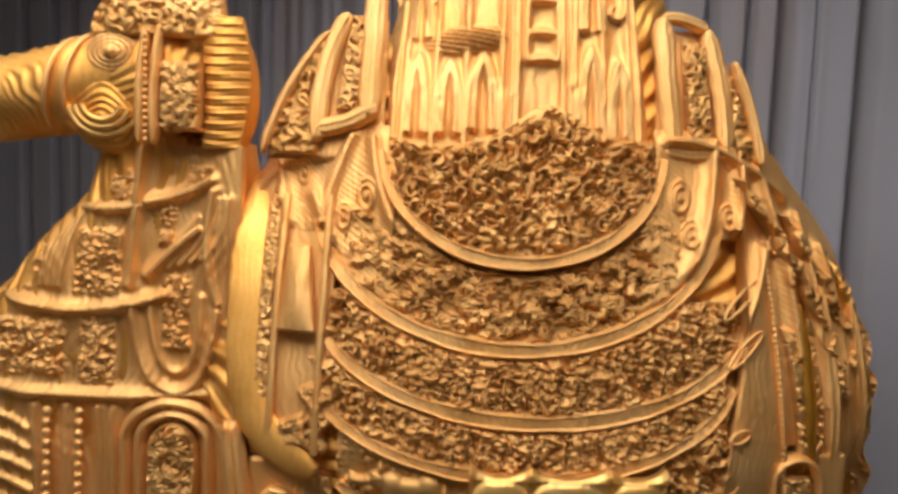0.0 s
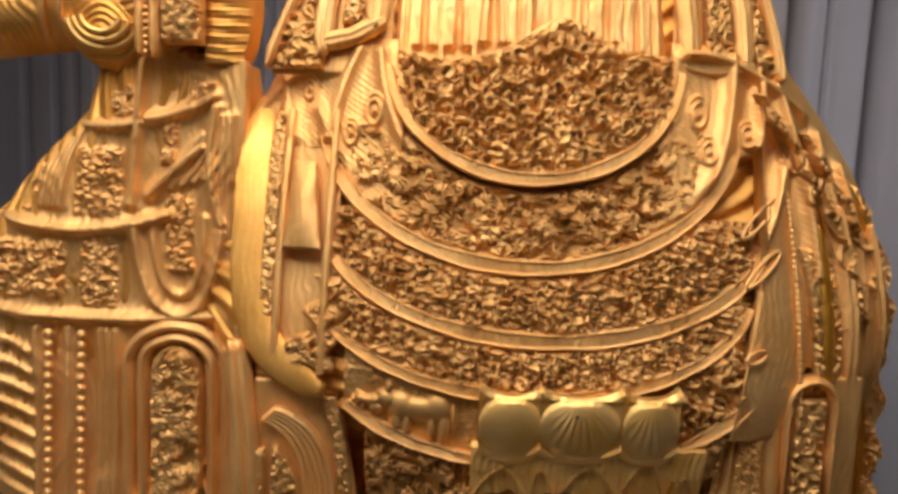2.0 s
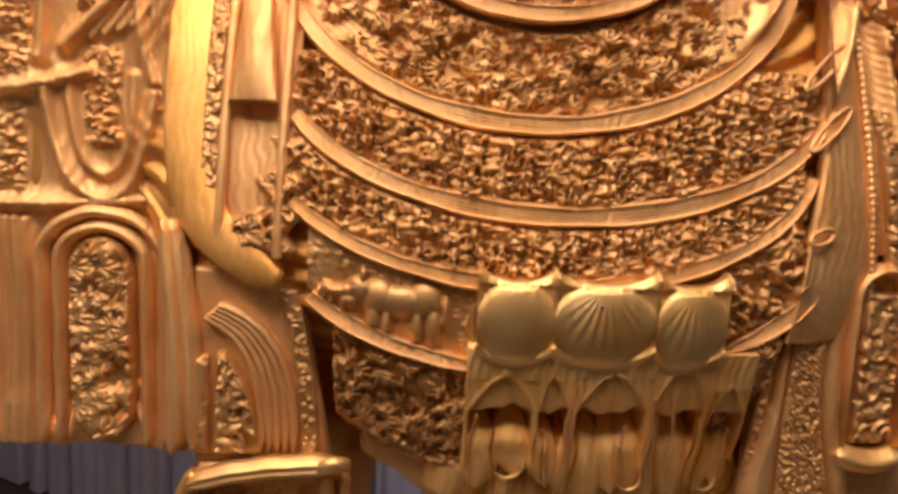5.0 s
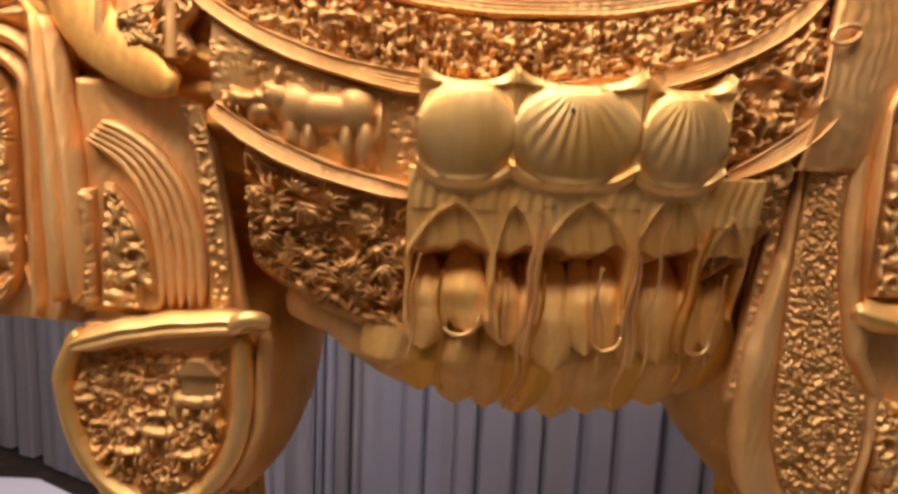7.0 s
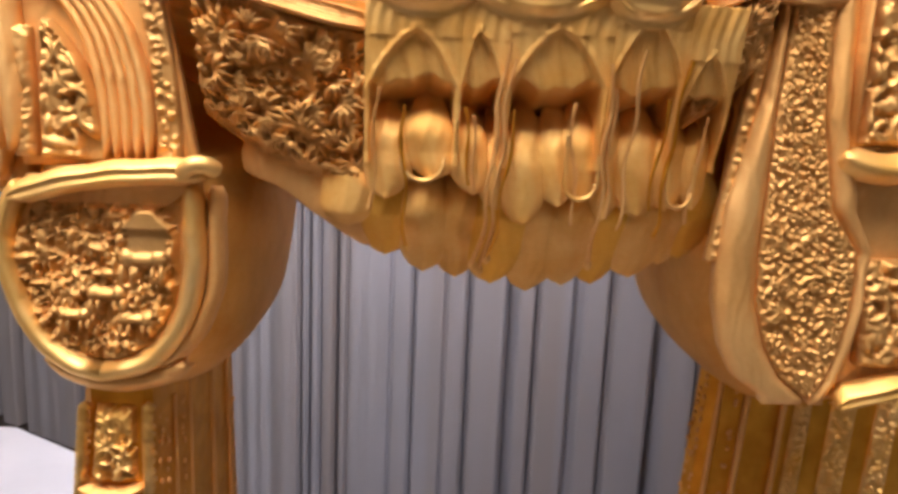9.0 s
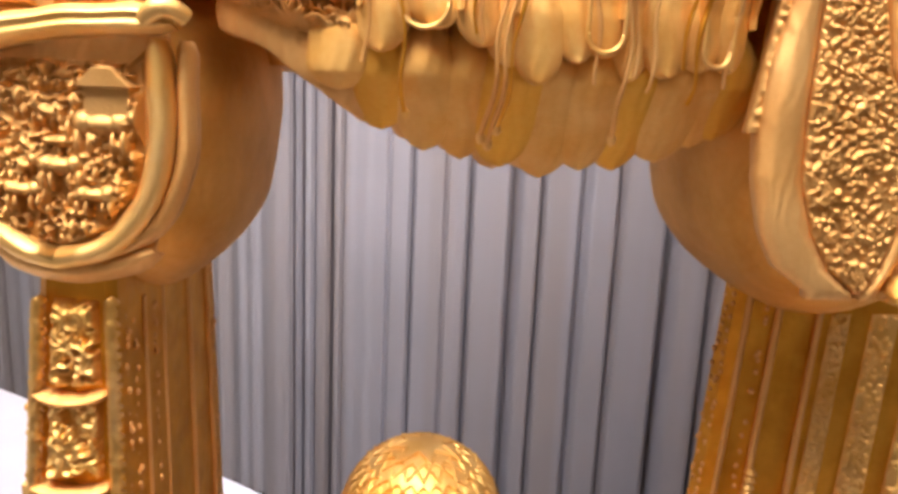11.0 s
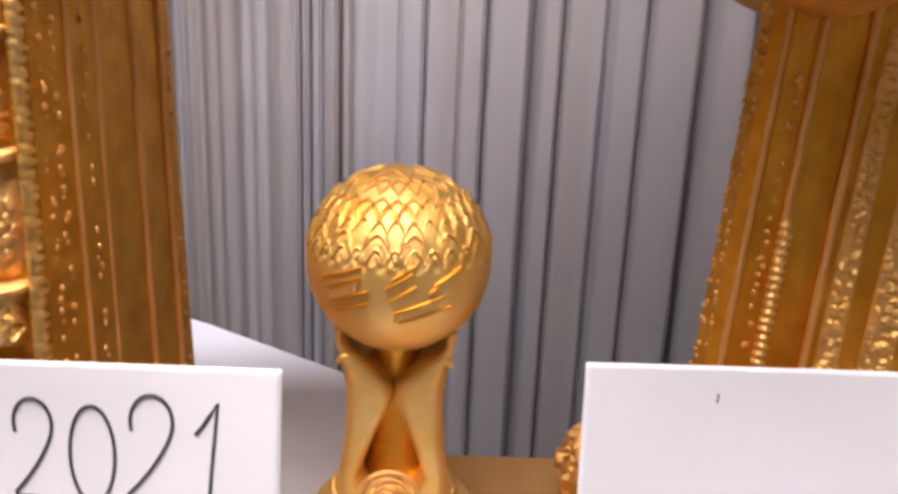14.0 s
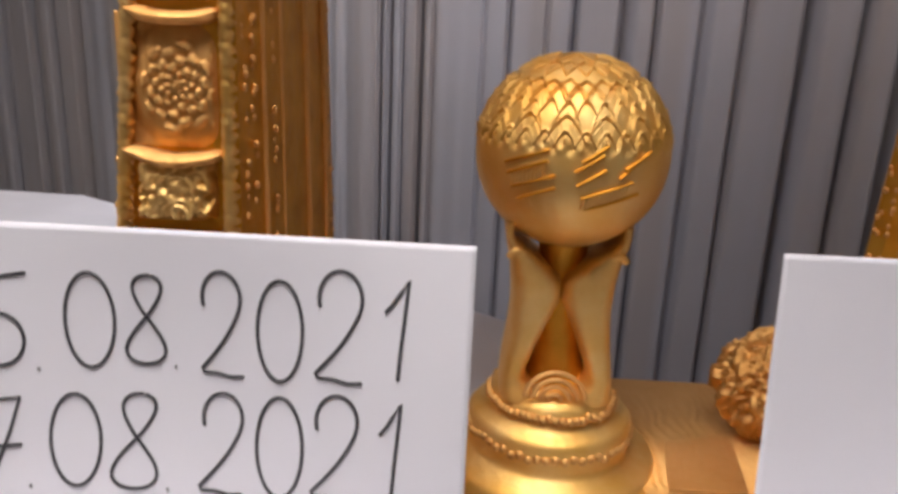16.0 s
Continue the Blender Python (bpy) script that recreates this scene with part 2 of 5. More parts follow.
# ---------------------------------------------------------------- carving
def carve(X, Z, seed, count, size, high, kind="figures"):
    """Height of a crowded relief over the plane positions X, Z."""
    r = np.random.RandomState(seed)
    H = np.zeros_like(X)
    x0, x1, z0, z1 = X.min(), X.max(), Z.min(), Z.max()

    def lump(cx, cz, a, b, ang, h):
        m = (np.abs(X - cx) < max(a, b)) & (np.abs(Z - cz) < max(a, b))
        if not m.any():
            return
        dx, dz = X[m] - cx, Z[m] - cz
        u, w = dx * np.cos(ang) + dz * np.sin(ang), -dx * np.sin(ang) + dz * np.cos(ang)
        H[m] = np.maximum(H[m], h * np.clip(1 - (u / a) ** 2 - (w / b) ** 2, 0, 1) ** 0.6)

    def curl(cx, cz, rad, wid, a0, span, h):
        m = (np.abs(X - cx) < rad + wid) & (np.abs(Z - cz) < rad + wid)
        if not m.any():
            return
        dx, dz = X[m] - cx, Z[m] - cz
        d = np.abs(np.hypot(dx, dz) - rad) / wid
        turn = (np.arctan2(dz, dx) - a0) % (2 * np.pi)
        H[m] = np.maximum(H[m], np.where(turn < span, h * np.clip(1 - d * d, 0, 1) ** 0.6, 0))

    for _ in range(count):
        cx, cz = r.uniform(x0, x1), r.uniform(z0, z1)
        s, h = size * r.uniform(0.7, 1.4), high * r.uniform(0.55, 1.0)
        pick = r.rand()
        if kind == "figures":
            if pick < 0.45:
                lump(cx, cz, s * 0.42, s * 0.9, r.normal(0, 0.5), h)
                lump(cx + r.normal(0, 0.1) * s, cz + s * 0.95, s * 0.36, s * 0.36, 0, h)
                for _k in range(2):
                    lump(cx + r.uniform(-0.5, 0.5) * s, cz + r.uniform(-0.6, 0.6) * s, s * 0.8, s * 0.18, r.uniform(0, 3.1), h * 0.9)
            elif pick < 0.75:
                curl(cx, cz, s * 0.7, s * 0.26, r.uniform(0, 6.3), r.uniform(2.5, 5), h)
            else:
                lump(cx, cz, s * 1.1, s * 0.5, r.normal(0, 0.6), h)
        elif kind == "crowd":
            tip = r.normal(0, 0.18)
            if pick < 0.78:
                lump(cx, cz, s * 0.34, s * 0.72, tip, h)
                lump(cx - tip * s * 0.9, cz + s * 0.88, s * 0.27, s * 0.30, 0, h)
                for side in (-1, 1):
                    lump(cx + side * s * 0.19, cz - s * 0.85, s * 0.13, s * 0.55, side * 0.15, h * 0.85)
                    lump(cx + side * s * 0.36, cz + s * r.uniform(0.0, 0.35), s * 0.42, s * 0.11, side * r.uniform(-1.2, 0.9), h * 0.9)
            else:
                lump(cx, cz, s * 1.0, s * 0.42, tip, h)
                lump(cx - s * 1.0, cz + s * 0.35, s * 0.38, s * 0.26, 0.6, h)
                for k in (-0.6, -0.25, 0.35, 0.7):
                    lump(cx + k * s, cz - s * 0.6, s * 0.12, s * 0.45, 0, h * 0.8)
        elif kind == "leaves":
            a0 = r.uniform(0, 6.3)
            for k in range(5):
                a = a0 + k * 0.5
                lump(cx + s * 0.8 * np.cos(a), cz + s * 0.8 * np.sin(a), s * 0.8, s * 0.24, a, h)
        elif kind == "stipple":
            lump(cx, cz, s * 0.5, s * r.uniform(0.3, 0.5), r.uniform(0, 3.1), h)
        elif kind == "curls":
            curl(cx, cz, s * 0.6, s * 0.24, r.uniform(0, 6.3), r.uniform(3, 6), h)
    return H


def plate(P, N, H):
    """Moves the grid P out along N by H."""
    return P + N * H[..., None]


FRONT = np.array([0.0, -1.0, 0.0])


def panel(xl, xr, zb, zt, y, carving=None, step=0.0011, bulge=0.0, edge=0.003, lean=0.0, thick=0.01):
    """A flat or bulging carved panel; xl, xr: functions of 0..1 up the panel; y: depth, number or function of x and z."""
    nz = max(4, int((zt - zb) / step))
    v = np.linspace(0, 1, nz)
    L, R = np.array([xl(q) for q in v]), np.array([xr(q) for q in v])
    nx = max(4, int(np.max(R - L) / step))
    u = np.linspace(0, 1, nx)[None]
    X = L[:, None] + (R - L)[:, None] * u
    Z = (zb + (zt - zb) * v)[:, None] + 0 * u
    Y = y(X, Z) if callable(y) else np.full_like(X, y)
    Y = Y - bulge * (1 - (2 * u - 1) ** 2) * np.minimum(1, 4 * v * (1 - v))[:, None] + lean * (Z - zb)
    H = np.zeros_like(X) if carving is None else carving(X, Z)
    rim = np.minimum(np.minimum(u, 1 - u) * (R - L)[:, None], np.minimum(v, 1 - v)[:, None] * (zt - zb))
    H = H * np.clip(rim / edge, 0, 1)
    return Shape().grid(np.stack([X, Y - H, Z], -1), thick=thick)


def crests(X, Z, curves, high, wide):
    """Cloth pulled into soft crests along bent lines."""
    H = np.zeros_like(X)
    reach = 0.003 + 4 * wide
    for (p0, p1, p2) in curves:
        t = np.linspace(0, 1, 80)
        cx = (1 - t) ** 2 * p0[0] + 2 * t * (1 - t) * p1[0] + t * t * p2[0]
        cz = (1 - t) ** 2 * p0[1] + 2 * t * (1 - t) * p1[1] + t * t * p2[1]
        m = (X > cx.min() - reach) & (X < cx.max() + reach) & (Z > cz.min() - reach) & (Z < cz.max() + reach)
        d, xs, zs = np.full(int(m.sum()), 9.0), X[m], Z[m]
        for a, b in zip(cx, cz):
            d = np.minimum(d, (xs - a) ** 2 + (zs - b) ** 2)
        H[m] = np.maximum(H[m], high * np.exp(-np.maximum(np.sqrt(d) - 0.0022, 0) / wide))
    return H


def tufts(X, Z, spots, high):
    """Small oval tufts of nested arcs."""
    H = np.zeros_like(X)
    for cx, cz, r in spots:
        d = np.hypot((X - cx) / r, (Z - cz) / (1.7 * r))
        H = np.maximum(H, high * np.clip(1 - d * d, 0, 1) ** 0.5 * (0.65 + 0.35 * np.sin(d * 13 + (Z - cz) / r * 2)))
    return H


def bez(p0, p1, p2, n=24):
    t = np.linspace(0, 1, n)[:, None]
    p0, p1, p2 = [np.asarray(p, float) for p in (p0, p1, p2)]
    return (1 - t) ** 2 * p0 + 2 * t * (1 - t) * p1 + t * t * p2


def ribbon(path, width, rise, flutes=0, sides=22, deep=0.25):
    """A cloth strip or moulding along path, facing the viewer's side, with flutes along it."""
    pts = np.asarray(path, float)
    t = np.gradient(pts, axis=0)
    t /= np.linalg.norm(t, axis=1)[:, None]
    s = np.cross(t, FRONT)
    s /= np.linalg.norm(s, axis=1)[:, None]
    w = np.broadcast_to(np.asarray(width, float), (len(pts),))[:, None, None] / 2
    soft = np.sin(pts[:, 0] * 171 + pts[:, 2] * 93) + 0.6 * np.sin(pts[:, 0] * 67 - pts[:, 2] * 211 + 1.3)
    pts = pts + 0.0003 * soft[:, None] * s
    w = w * (1 + 0.03 * np.roll(soft, 3))[:, None, None]
    k = np.arange(len(pts))
    w = w * np.sqrt(np.clip(np.minimum(k, k[::-1]) / 3.0 + 0.2, 0, 1))[:, None, None]
    q = np.linspace(-1, 1, sides)
    prof = np.clip(1 - np.abs(q) ** 2.4, 0, 1)
    if flutes:
        prof = prof * (1 - deep * (0.5 + 0.5 * np.cos(np.pi * (q + 1) * flutes)))
    P = pts[:, None] + w * q[None, :, None] * s[:, None] + rise * prof[None, :, None] * FRONT
    return Shape().grid(P, thick=0.008)


# ---------------------------------------------------------------- room
TABLE_Z = 0.612


def room():
    def slab(name, x0, x1, y0, y1, z0, z1, mat, label, cat):
        solid(name, Shape().box(x0, x1, y0, y1, z0, z1, 0), mat, label, cat, kind="structure", smooth=False)
    # unseen enclosure, added to bounce light and give the gold something to reflect
    slab("floor", -3, 3, -2.6, 3.9, -0.1, 0, FLOOR, "dark brown carpeted floor of the room", "floor")
    slab("ceiling", -3, 3, -2.6, 3.9, 2.7, 2.8, CEIL, "plain white painted ceiling, unseen, added for reflections", "ceiling")
    slab("wall_west", -3.1, -3, -2.6, 3.9, 0, 2.7, WALL, "plain grey painted side wall, unseen, added for reflections", "wall")
    slab("wall_east", 3, 3.1, -2.6, 3.9, 0, 2.7, WALL, "plain grey painted side wall, unseen, added for reflections", "wall")
    slab("wall_south", -3, 3, -2.7, -2.6, 0, 2.7, WALL, "plain grey painted rear wall, unseen, added for reflections", "wall")
    slab("wall_north", -3, 3, 3.9, 4.0, 0, 2.7, WALL, "plain grey wall behind the curtain", "wall")
    # unseen panels; the second is added to go with the curtain's fill light
    for x, y, sx, sy in ((-0.32, 0.2, 1.5, 1.0), (-0.05, 1.3, 0.6, 0.3)):
        lamp = thing("ceiling_light", (x, y, 2.7), "flat white ceiling light panel, unseen, switched on", "ceiling light", "ceiling lights")
        part("lamp_frame", Shape().box(x - sx / 2 - .03, x + sx / 2 + .03, y - sy / 2 - .03, y + sy / 2 + .03, 2.655, 2.7), CEIL, lamp)
        part("diffuser", Shape().box(x - sx / 2, x + sx / 2, y - sy / 2, y + sy / 2, 2.64, 2.653), DIFFUSER, lamp, "glowing white diffuser")


def curtain():
    """Floor-length pleated curtain that hangs aslant behind the table."""
    r = np.random.RandomState(5)
    s = np.linspace(-2.3, 2.6, 2400)
    d = np.zeros_like(s)
    at = -2.3
    while at < 2.6:
        w = r.choice((0.03, 0.045, 0.07, 0.10, 0.15)) * r.uniform(0.8, 1.2)
        m = (s >= at) & (s < at + w)
        q = (s[m] - at) / w
        d[m] = -r.uniform(0.25, 0.5) * min(w, 0.08) * (0.5 - 0.5 * np.cos(2 * np.pi * q))
        at += w
    d *= 0.20
    # narrow creases, then broad soft ones
    for c, w, deep in ((-0.250, 0.006, 0.06), (-0.222, 0.006, 0.06), (-0.189, 0.005, 0.04), (-0.141, 0.007, 0.06), (-0.110, 0.004, 0.03), (0.010, 0.004, 0.02), (0.068, 0.005, 0.045),
                       (0.148, 0.004, 0.02), (0.204, 0.006, 0.05), (0.302, 0.011, 0.055), (0.357, 0.005, 0.05), (0.440, 0.009, 0.03), (0.508, 0.006, 0.03), (0.606, 0.011, 0.06), (0.680, 0.007, 0.05),
                       (0.744, 0.012, 0.06), (0.800, 0.004, 0.02), (0.886, 0.013, 0.07), (1.02, 0.012, 0.06), (1.2, 0.012, 0.06), (-0.352, 0.016, 0.016), (-0.395, 0.014, 0.014), (-0.450, 0.022, 0.022), (-0.505, 0.014, 0.014),
                       (-0.560, 0.018, 0.03), (-0.615, 0.010, 0.03), (-0.666, 0.014, 0.06), (-0.76, 0.012, 0.05), (-0.9, 0.016, 0.06), (-1.1, 0.016, 0.06), (-1.40, 0.02, 0.07), (-1.53, 0.018, 0.07), (-1.65, 0.02, 0.07), (-1.84, 0.02, 0.07)):
        d += deep * np.exp(-np.abs((s - c) / w) ** 2.4)
    z = np.linspace(0.02, 2.66, 14)
    X = s[None] + 0 * z[:, None]
    Y = 2.16 - 0.60 * s[None] + d[None] * (0.8 + 0.3 * (2.66 - z)[:, None] / 2.6)
    P = np.stack([X, Y, z[:, None] + 0 * X], -1)
    solid("curtain", Shape().grid(P).grid(P + np.array([0.006, 0.010, 0])), CURTAIN, "floor-length grey lilac curtain in deep narrow pleats", "curtain", kind="structure")


def table():
    t = thing("display_table", (0, 0.8, 0), "table under a plain white cloth, bearing the gilded statue", "table")
    # the far edge runs aslant, parallel to the curtain
    bm = bmesh.new()
    far = lambda x: 1.257 - 0.73 * x
    top = [bm.verts.new(c) for c in ((-1.4, 0.64, TABLE_Z), (0.9, 0.64, TABLE_Z), (0.9, 1.03, TABLE_Z), (0.14, 1.03, TABLE_Z), (0.07, far(0.07), TABLE_Z), (-0.22, far(-0.22), TABLE_Z), (-0.74, 1.75, TABLE_Z), (-1.4, 1.77, TABLE_Z))]
    f = bm.faces.new(top)
    e = bmesh.ops.extrude_face_region(bm, geom=[f])
    for v in [g for g in e["geom"] if isinstance(g, bmesh.types.BMVert)]:
        v.co.z -= 0.045
    bmesh.ops.bevel(bm, geom=list(bm.edges), offset=0.008, segments=3, affect="EDGES")
    bm.verts.index_update()
    sh = Shape().add([v.co[:] for v in bm.verts], [[v.index for v in g.verts] for g in bm.faces])
    bm.free()
    part("tabletop", sh, CLOTH, t, "white cloth-covered top", smooth=False)
    for x, y in ((-1.25, 0.72), (0.8, 0.72), (-1.25, 1.62), (0.0, 1.05)):
        part("leg", Shape().box(x - .03, x + .03, y - .03, y + .03, 0, TABLE_Z - 0.045), CLOTH, t)


room()
curtain()
table()

# ---------------------------------------------------------------- the statue
XC, YC = 0.10, 1.02
WIDE = [(1.19, 0.13), (1.215, 0.19), (1.26, 0.27), (1.33, 0.35), (1.42, 0.42), (1.50, 0.45), (1.60, 0.43), (1.70, 0.365), (1.78, 0.31), (1.84, 0.26), (1.88, 0.19), (2.02, 0.15)]


def front_y(z):
    return keyed(z, [(1.13, 0.86), (1.19, 0.79), (1.25, 0.772), (1.35, 0.752), (1.43, 0.746), (1.55, 0.774), (1.78, 0.829), (2.02, 0.88)])


def skin(x, z):
    """Depth of the caparisoned flank at x, z."""
    w = keyed(z, WIDE)
    q = np.clip(np.abs(x - XC) / w, 0, 0.985)
    return YC - (YC - front_y(z)) * (1 - q ** 2.6) ** (1 / 2.6)


def ripple(X, Z):
    """Cast drapery: soft ridges that run in rings round the howdah and wander."""
    r = np.hypot(X - XC, 1.15 * (Z - 1.98))
    wander = 1.6 * np.sin(X * 31 + Z * 17) + 1.1 * np.sin(X * 53 - Z * 41 + 1) + 0.7 * np.sin(Z * 97 + X * 13)
    return 0.0045 * np.sin(r * 2 * np.pi / 0.030 + wander) + 0.0016 * np.sin(r * 2 * np.pi / 0.0095 + 2.5 * wander)


def upright_ripple(X, Z):
    wander = 1.3 * np.sin(Z * 37 + X * 11) + 0.8 * np.sin(Z * 71 - X * 43)
    return 0.0028 * np.sin(X * 2 * np.pi / 0.021 + wander) + 0.0012 * np.sin(X * 2 * np.pi / 0.0075 + 2 * wander)


def lumpy(X, Z):
    return 0.0022 * np.sin(X * 83 + 2 * np.sin(Z * 60)) + 0.0018 * np.sin(Z * 110 + 2 * np.sin(X * 45)) + 0.0005 * np.sin(X * 600 + 5 * np.sin(Z * 70))


def neck_edge(z):
    return keyed(z, [(1.2, -0.58), (1.45, -0.60), (1.555, -0.585), (1.575, -0.545), (1.62, -0.515), (1.66, -0.475), (1.69, -0.438), (1.76, -0.415)])


def ridged_ball(s, c, r, about, period, amp):
    """A ball whose near side is chased with uneven rings about a point."""
    a = np.linspace(0, 2 * np.pi, 160, endpoint=False)[None]
    p = np.linspace(-np.pi / 2 + 1e-3, np.pi / 2 - 1e-3, 90)[:, None]
    n = np.stack([np.cos(p) * np.cos(a), np.cos(p) * np.sin(a), np.sin(p) + 0 * a], -1)
    P = n * np.array(r) + np.array(c)
    X, Z = P[..., 0], P[..., 2]
    d = np.hypot(X - about[0], 1.15 * (Z - about[1])) + 0.003 * np.sin(X * 110 + Z * 40) + 0.0025 * np.sin(Z * 130)
    s.grid(P + n * (amp * np.sin(d * 2 * np.pi / period) * np.clip(-n[..., 1] * 2, 0, 1))[..., None], wrap=True)


def statue():
    s = Shape()
    z = np.linspace(1.232, 2.0, 240)
    w = keyed(z, WIDE)
    s.loft(z, XC - w, XC + w, front_y(z) + 0.012 + 0.11 * np.clip((1.38 - z) / 0.08, 0, 1), 2 * YC - front_y(z), power=2.6, seg=480, warp=ripple)
    # neck and chest
    z = np.linspace(1.215, 1.76, 160)
    left = neck_edge(z) - 0.002
    right = keyed(z, [(1.2, -0.24), (1.5, -0.22), (1.76, -0.262)])
    front = keyed(z, [(1.2, 0.885), (1.3, 0.868), (1.45, 0.866), (1.6, 0.868), (1.76, 0.862)])
    s.loft(z, left, right, front, front + 0.22, power=3.2, seg=300, warp=upright_ripple)
    # head, muzzle, cheek, mane
    s.ball((-0.262, 0.895, 1.815), (0.034, 0.045, 0.078), 24, 16)
    ridged_ball(s, (-0.345, 0.90, 1.825), (0.085, 0.062, 0.082), (-0.378, 1.850), 0.0125, 0.0016)
    ridged_ball(s, (-0.385, 0.878, 1.788), (0.052, 0.040, 0.052), (-0.392, 1.778), 0.0095, 0.0016)
    m, seg = 120, 96
    t, a = np.linspace(0, 1, m)[:, None], np.linspace(0, 2 * np.pi, seg, endpoint=False)[None]
    mid = bez((-0.38, 0.90, 1.828), (-0.46, 0.90, 1.812), (-0.62, 0.90, 1.782), m)[:, None]
    rad = 0.058 - 0.013 * t + 0.004 * np.exp(-((t - 0.30) / 0.05) ** 2) + 0.006 * np.exp(-((t - 0.95) / 0.10) ** 2)
    X, Z = mid[..., 0] + 0 * a, mid[..., 2] + rad * np.sin(a)
    swirl = np.hypot(X + 0.565, 1.4 * (Z - 1.772)) + 0.007 * np.sin(X * 60 + Z * 45) + 0.004 * np.sin(Z * 120 - X * 50)
    rad = rad + 0.0013 * np.sin(swirl * 2 * np.pi / 0.0105) * np.clip((t - 0.34) / 0.1, 0, 1)
    s.grid(np.stack([X, 0.90 + rad * np.cos(a), mid[..., 2] + rad * np.sin(a)], -1), wrap=True)
    # legs: knee masses, then flared shins
    for sx in (-1, 1):
        mir = (lambda x: x) if sx < 0 else (lambda x: 0.214 - x)
        z = 1.05 + 0.41 * np.linspace(0, 1, 110) ** 2.2
        inner = keyed(z, [(1.05, -0.090), (1.075, -0.078), (1.11, -0.068), (1.15, -0.060), (1.20, -0.053), (1.26, -0.056), (1.32, -0.10), (1.46, -0.12)])
        outer = keyed(z, [(1.05, -0.222), (1.07, -0.226), (1.11, -0.232), (1.3, -0.238), (1.46, -0.24)])
        yf = keyed(z, [(1.05, 0.80), (1.07, 0.79), (1.1, 0.785), (1.225, 0.784), (1.25, 0.80), (1.275, 0.89), (1.46, 0.93)])
        a, b = (outer, inner) if sx < 0 else (mir(inner) + 0.010 + 0.006 * np.clip((1.15 - z) / 0.1, 0, 1), mir(outer) + 0.012)
        k = np.sqrt(np.clip(1 - (1 - np.clip((z - 1.048) / 0.085, 0.02, 1)) ** 2, 0.01, 1))
        mid, half = (a + b) / 2, (b - a) / 2
        s.loft(z, mid - half * k, mid + half * k, 0.945 + (yf - 0.945) * k, 0.945 + 0.155 * k, power=2.7, seg=120, warp=lumpy)
    return solid("animal_statue", s, AMBER, "gilded standing animal statue under richly carved trappings", "statue")


statue()


# ---------------------------------------------------------------- tiered caparison
class Arc:
    def __init__(self, cx, half, low, rise):
        self.cx, self.half, self.low, self.rise = cx, half, low, rise

    def __call__(self, x):
        q = np.clip((x - self.cx) / self.half, -0.999, 0.999)
        return self.low + self.rise * (1 - np.sqrt(1 - q * q))


ARCS = [Arc(0.078, 0.155, 1.636, 0.125), Arc(0.075, 0.222, 1.546, 0.155), Arc(0.094, 0.236, 1.474, 0.12),
        Arc(0.080, 0.232, 1.418, 0.115), Arc(0.095, 0.232, 1.345, 0.11), Arc(0.09, 0.21, 1.235, 0.12)]


def mound(x):
    return 1.770 + 0.036 * np.exp(-((x - 0.108) / 0.045) ** 2) - 0.01 * np.exp(-((x + 0.01) / 0.05) ** 2)


def on_skin(x, z, out=0.0):
    return np.stack([x, skin(x, z) - out, z], -1)


def relief_band(xa, xb, top, bottom, carving, out=0.0, step=0.0011):
    nx = int((xb - xa) / step)
    x = np.linspace(xa, xb, nx)
    hi, lo = top(x), bottom(x)
    nv = max(6, int(np.max(hi - lo) / step))
    v = np.linspace(0, 1, nv)[:, None]
    Z = lo[None] + np.maximum(hi - lo, 0.002)[None] * v
    X = x[None] + 0 * v
    H = carving(X, Z) * np.clip(np.minimum(v, 1 - v) * 12, 0, 1)
    P = on_skin(X, Z, out)
    P[..., 1] -= H
    P[..., 2] += H * 0.15
    return Shape().grid(P, thick=0.012)


def lip(arc, a0, a1, width, rise, out):
    """A flat band with fine ridges at its edges that follows an arc across the flank; a0, a1 in degrees from its lowest point."""
    a = np.radians(np.linspace(a0, a1, 110))
    x = arc.cx + arc.half * np.sin(a)
    z = arc.low + arc.rise * (1 - np.cos(a))
    path = on_skin(x, z, out)
    k = np.linspace(0, 1, 110)
    w = width * (1 + 0.08 * np.sin(x * 45) + 0.05 * np.sin(x * 95)) * (0.55 + 0.45 * np.sin(np.pi * k) ** 0.6)
    t = np.gradient(path, axis=0)
    t /= np.linalg.norm(t, axis=1)[:, None]
    s = np.cross(t, FRONT)
    s /= np.linalg.norm(s, axis=1)[:, None]
    q = np.linspace(-1, 1, 40)
    prof = 0.55 * np.clip((1 - np.abs(q)) / 0.18, 0, 1) + 0.45 * np.exp(-((q - 0.72) / 0.13) ** 2) + 0.30 * np.exp(-((q + 0.78) / 0.10) ** 2) + 0.06 * np.sin(q * 21)
    rough = 1 + 0.10 * np.sin(x * 150)[:, None] + 0.10 * np.sin(x * 90 + 2)[:, None] * q[None]
    P = path[:, None] + (w / 2)[:, None, None] * q[None, :, None] * s[:, None] + (rise * prof[None] * rough)[..., None] * FRONT
    return Shape().grid(P, thick=0.010)


HEM = ((-0.05, 1.256), (0.009, 1.215), (0.05, 1.186), (0.11, 1.167), (0.146, 1.162), (0.187, 1.169), (0.215, 1.176), (0.245, 1.180), (0.29, 1.21))


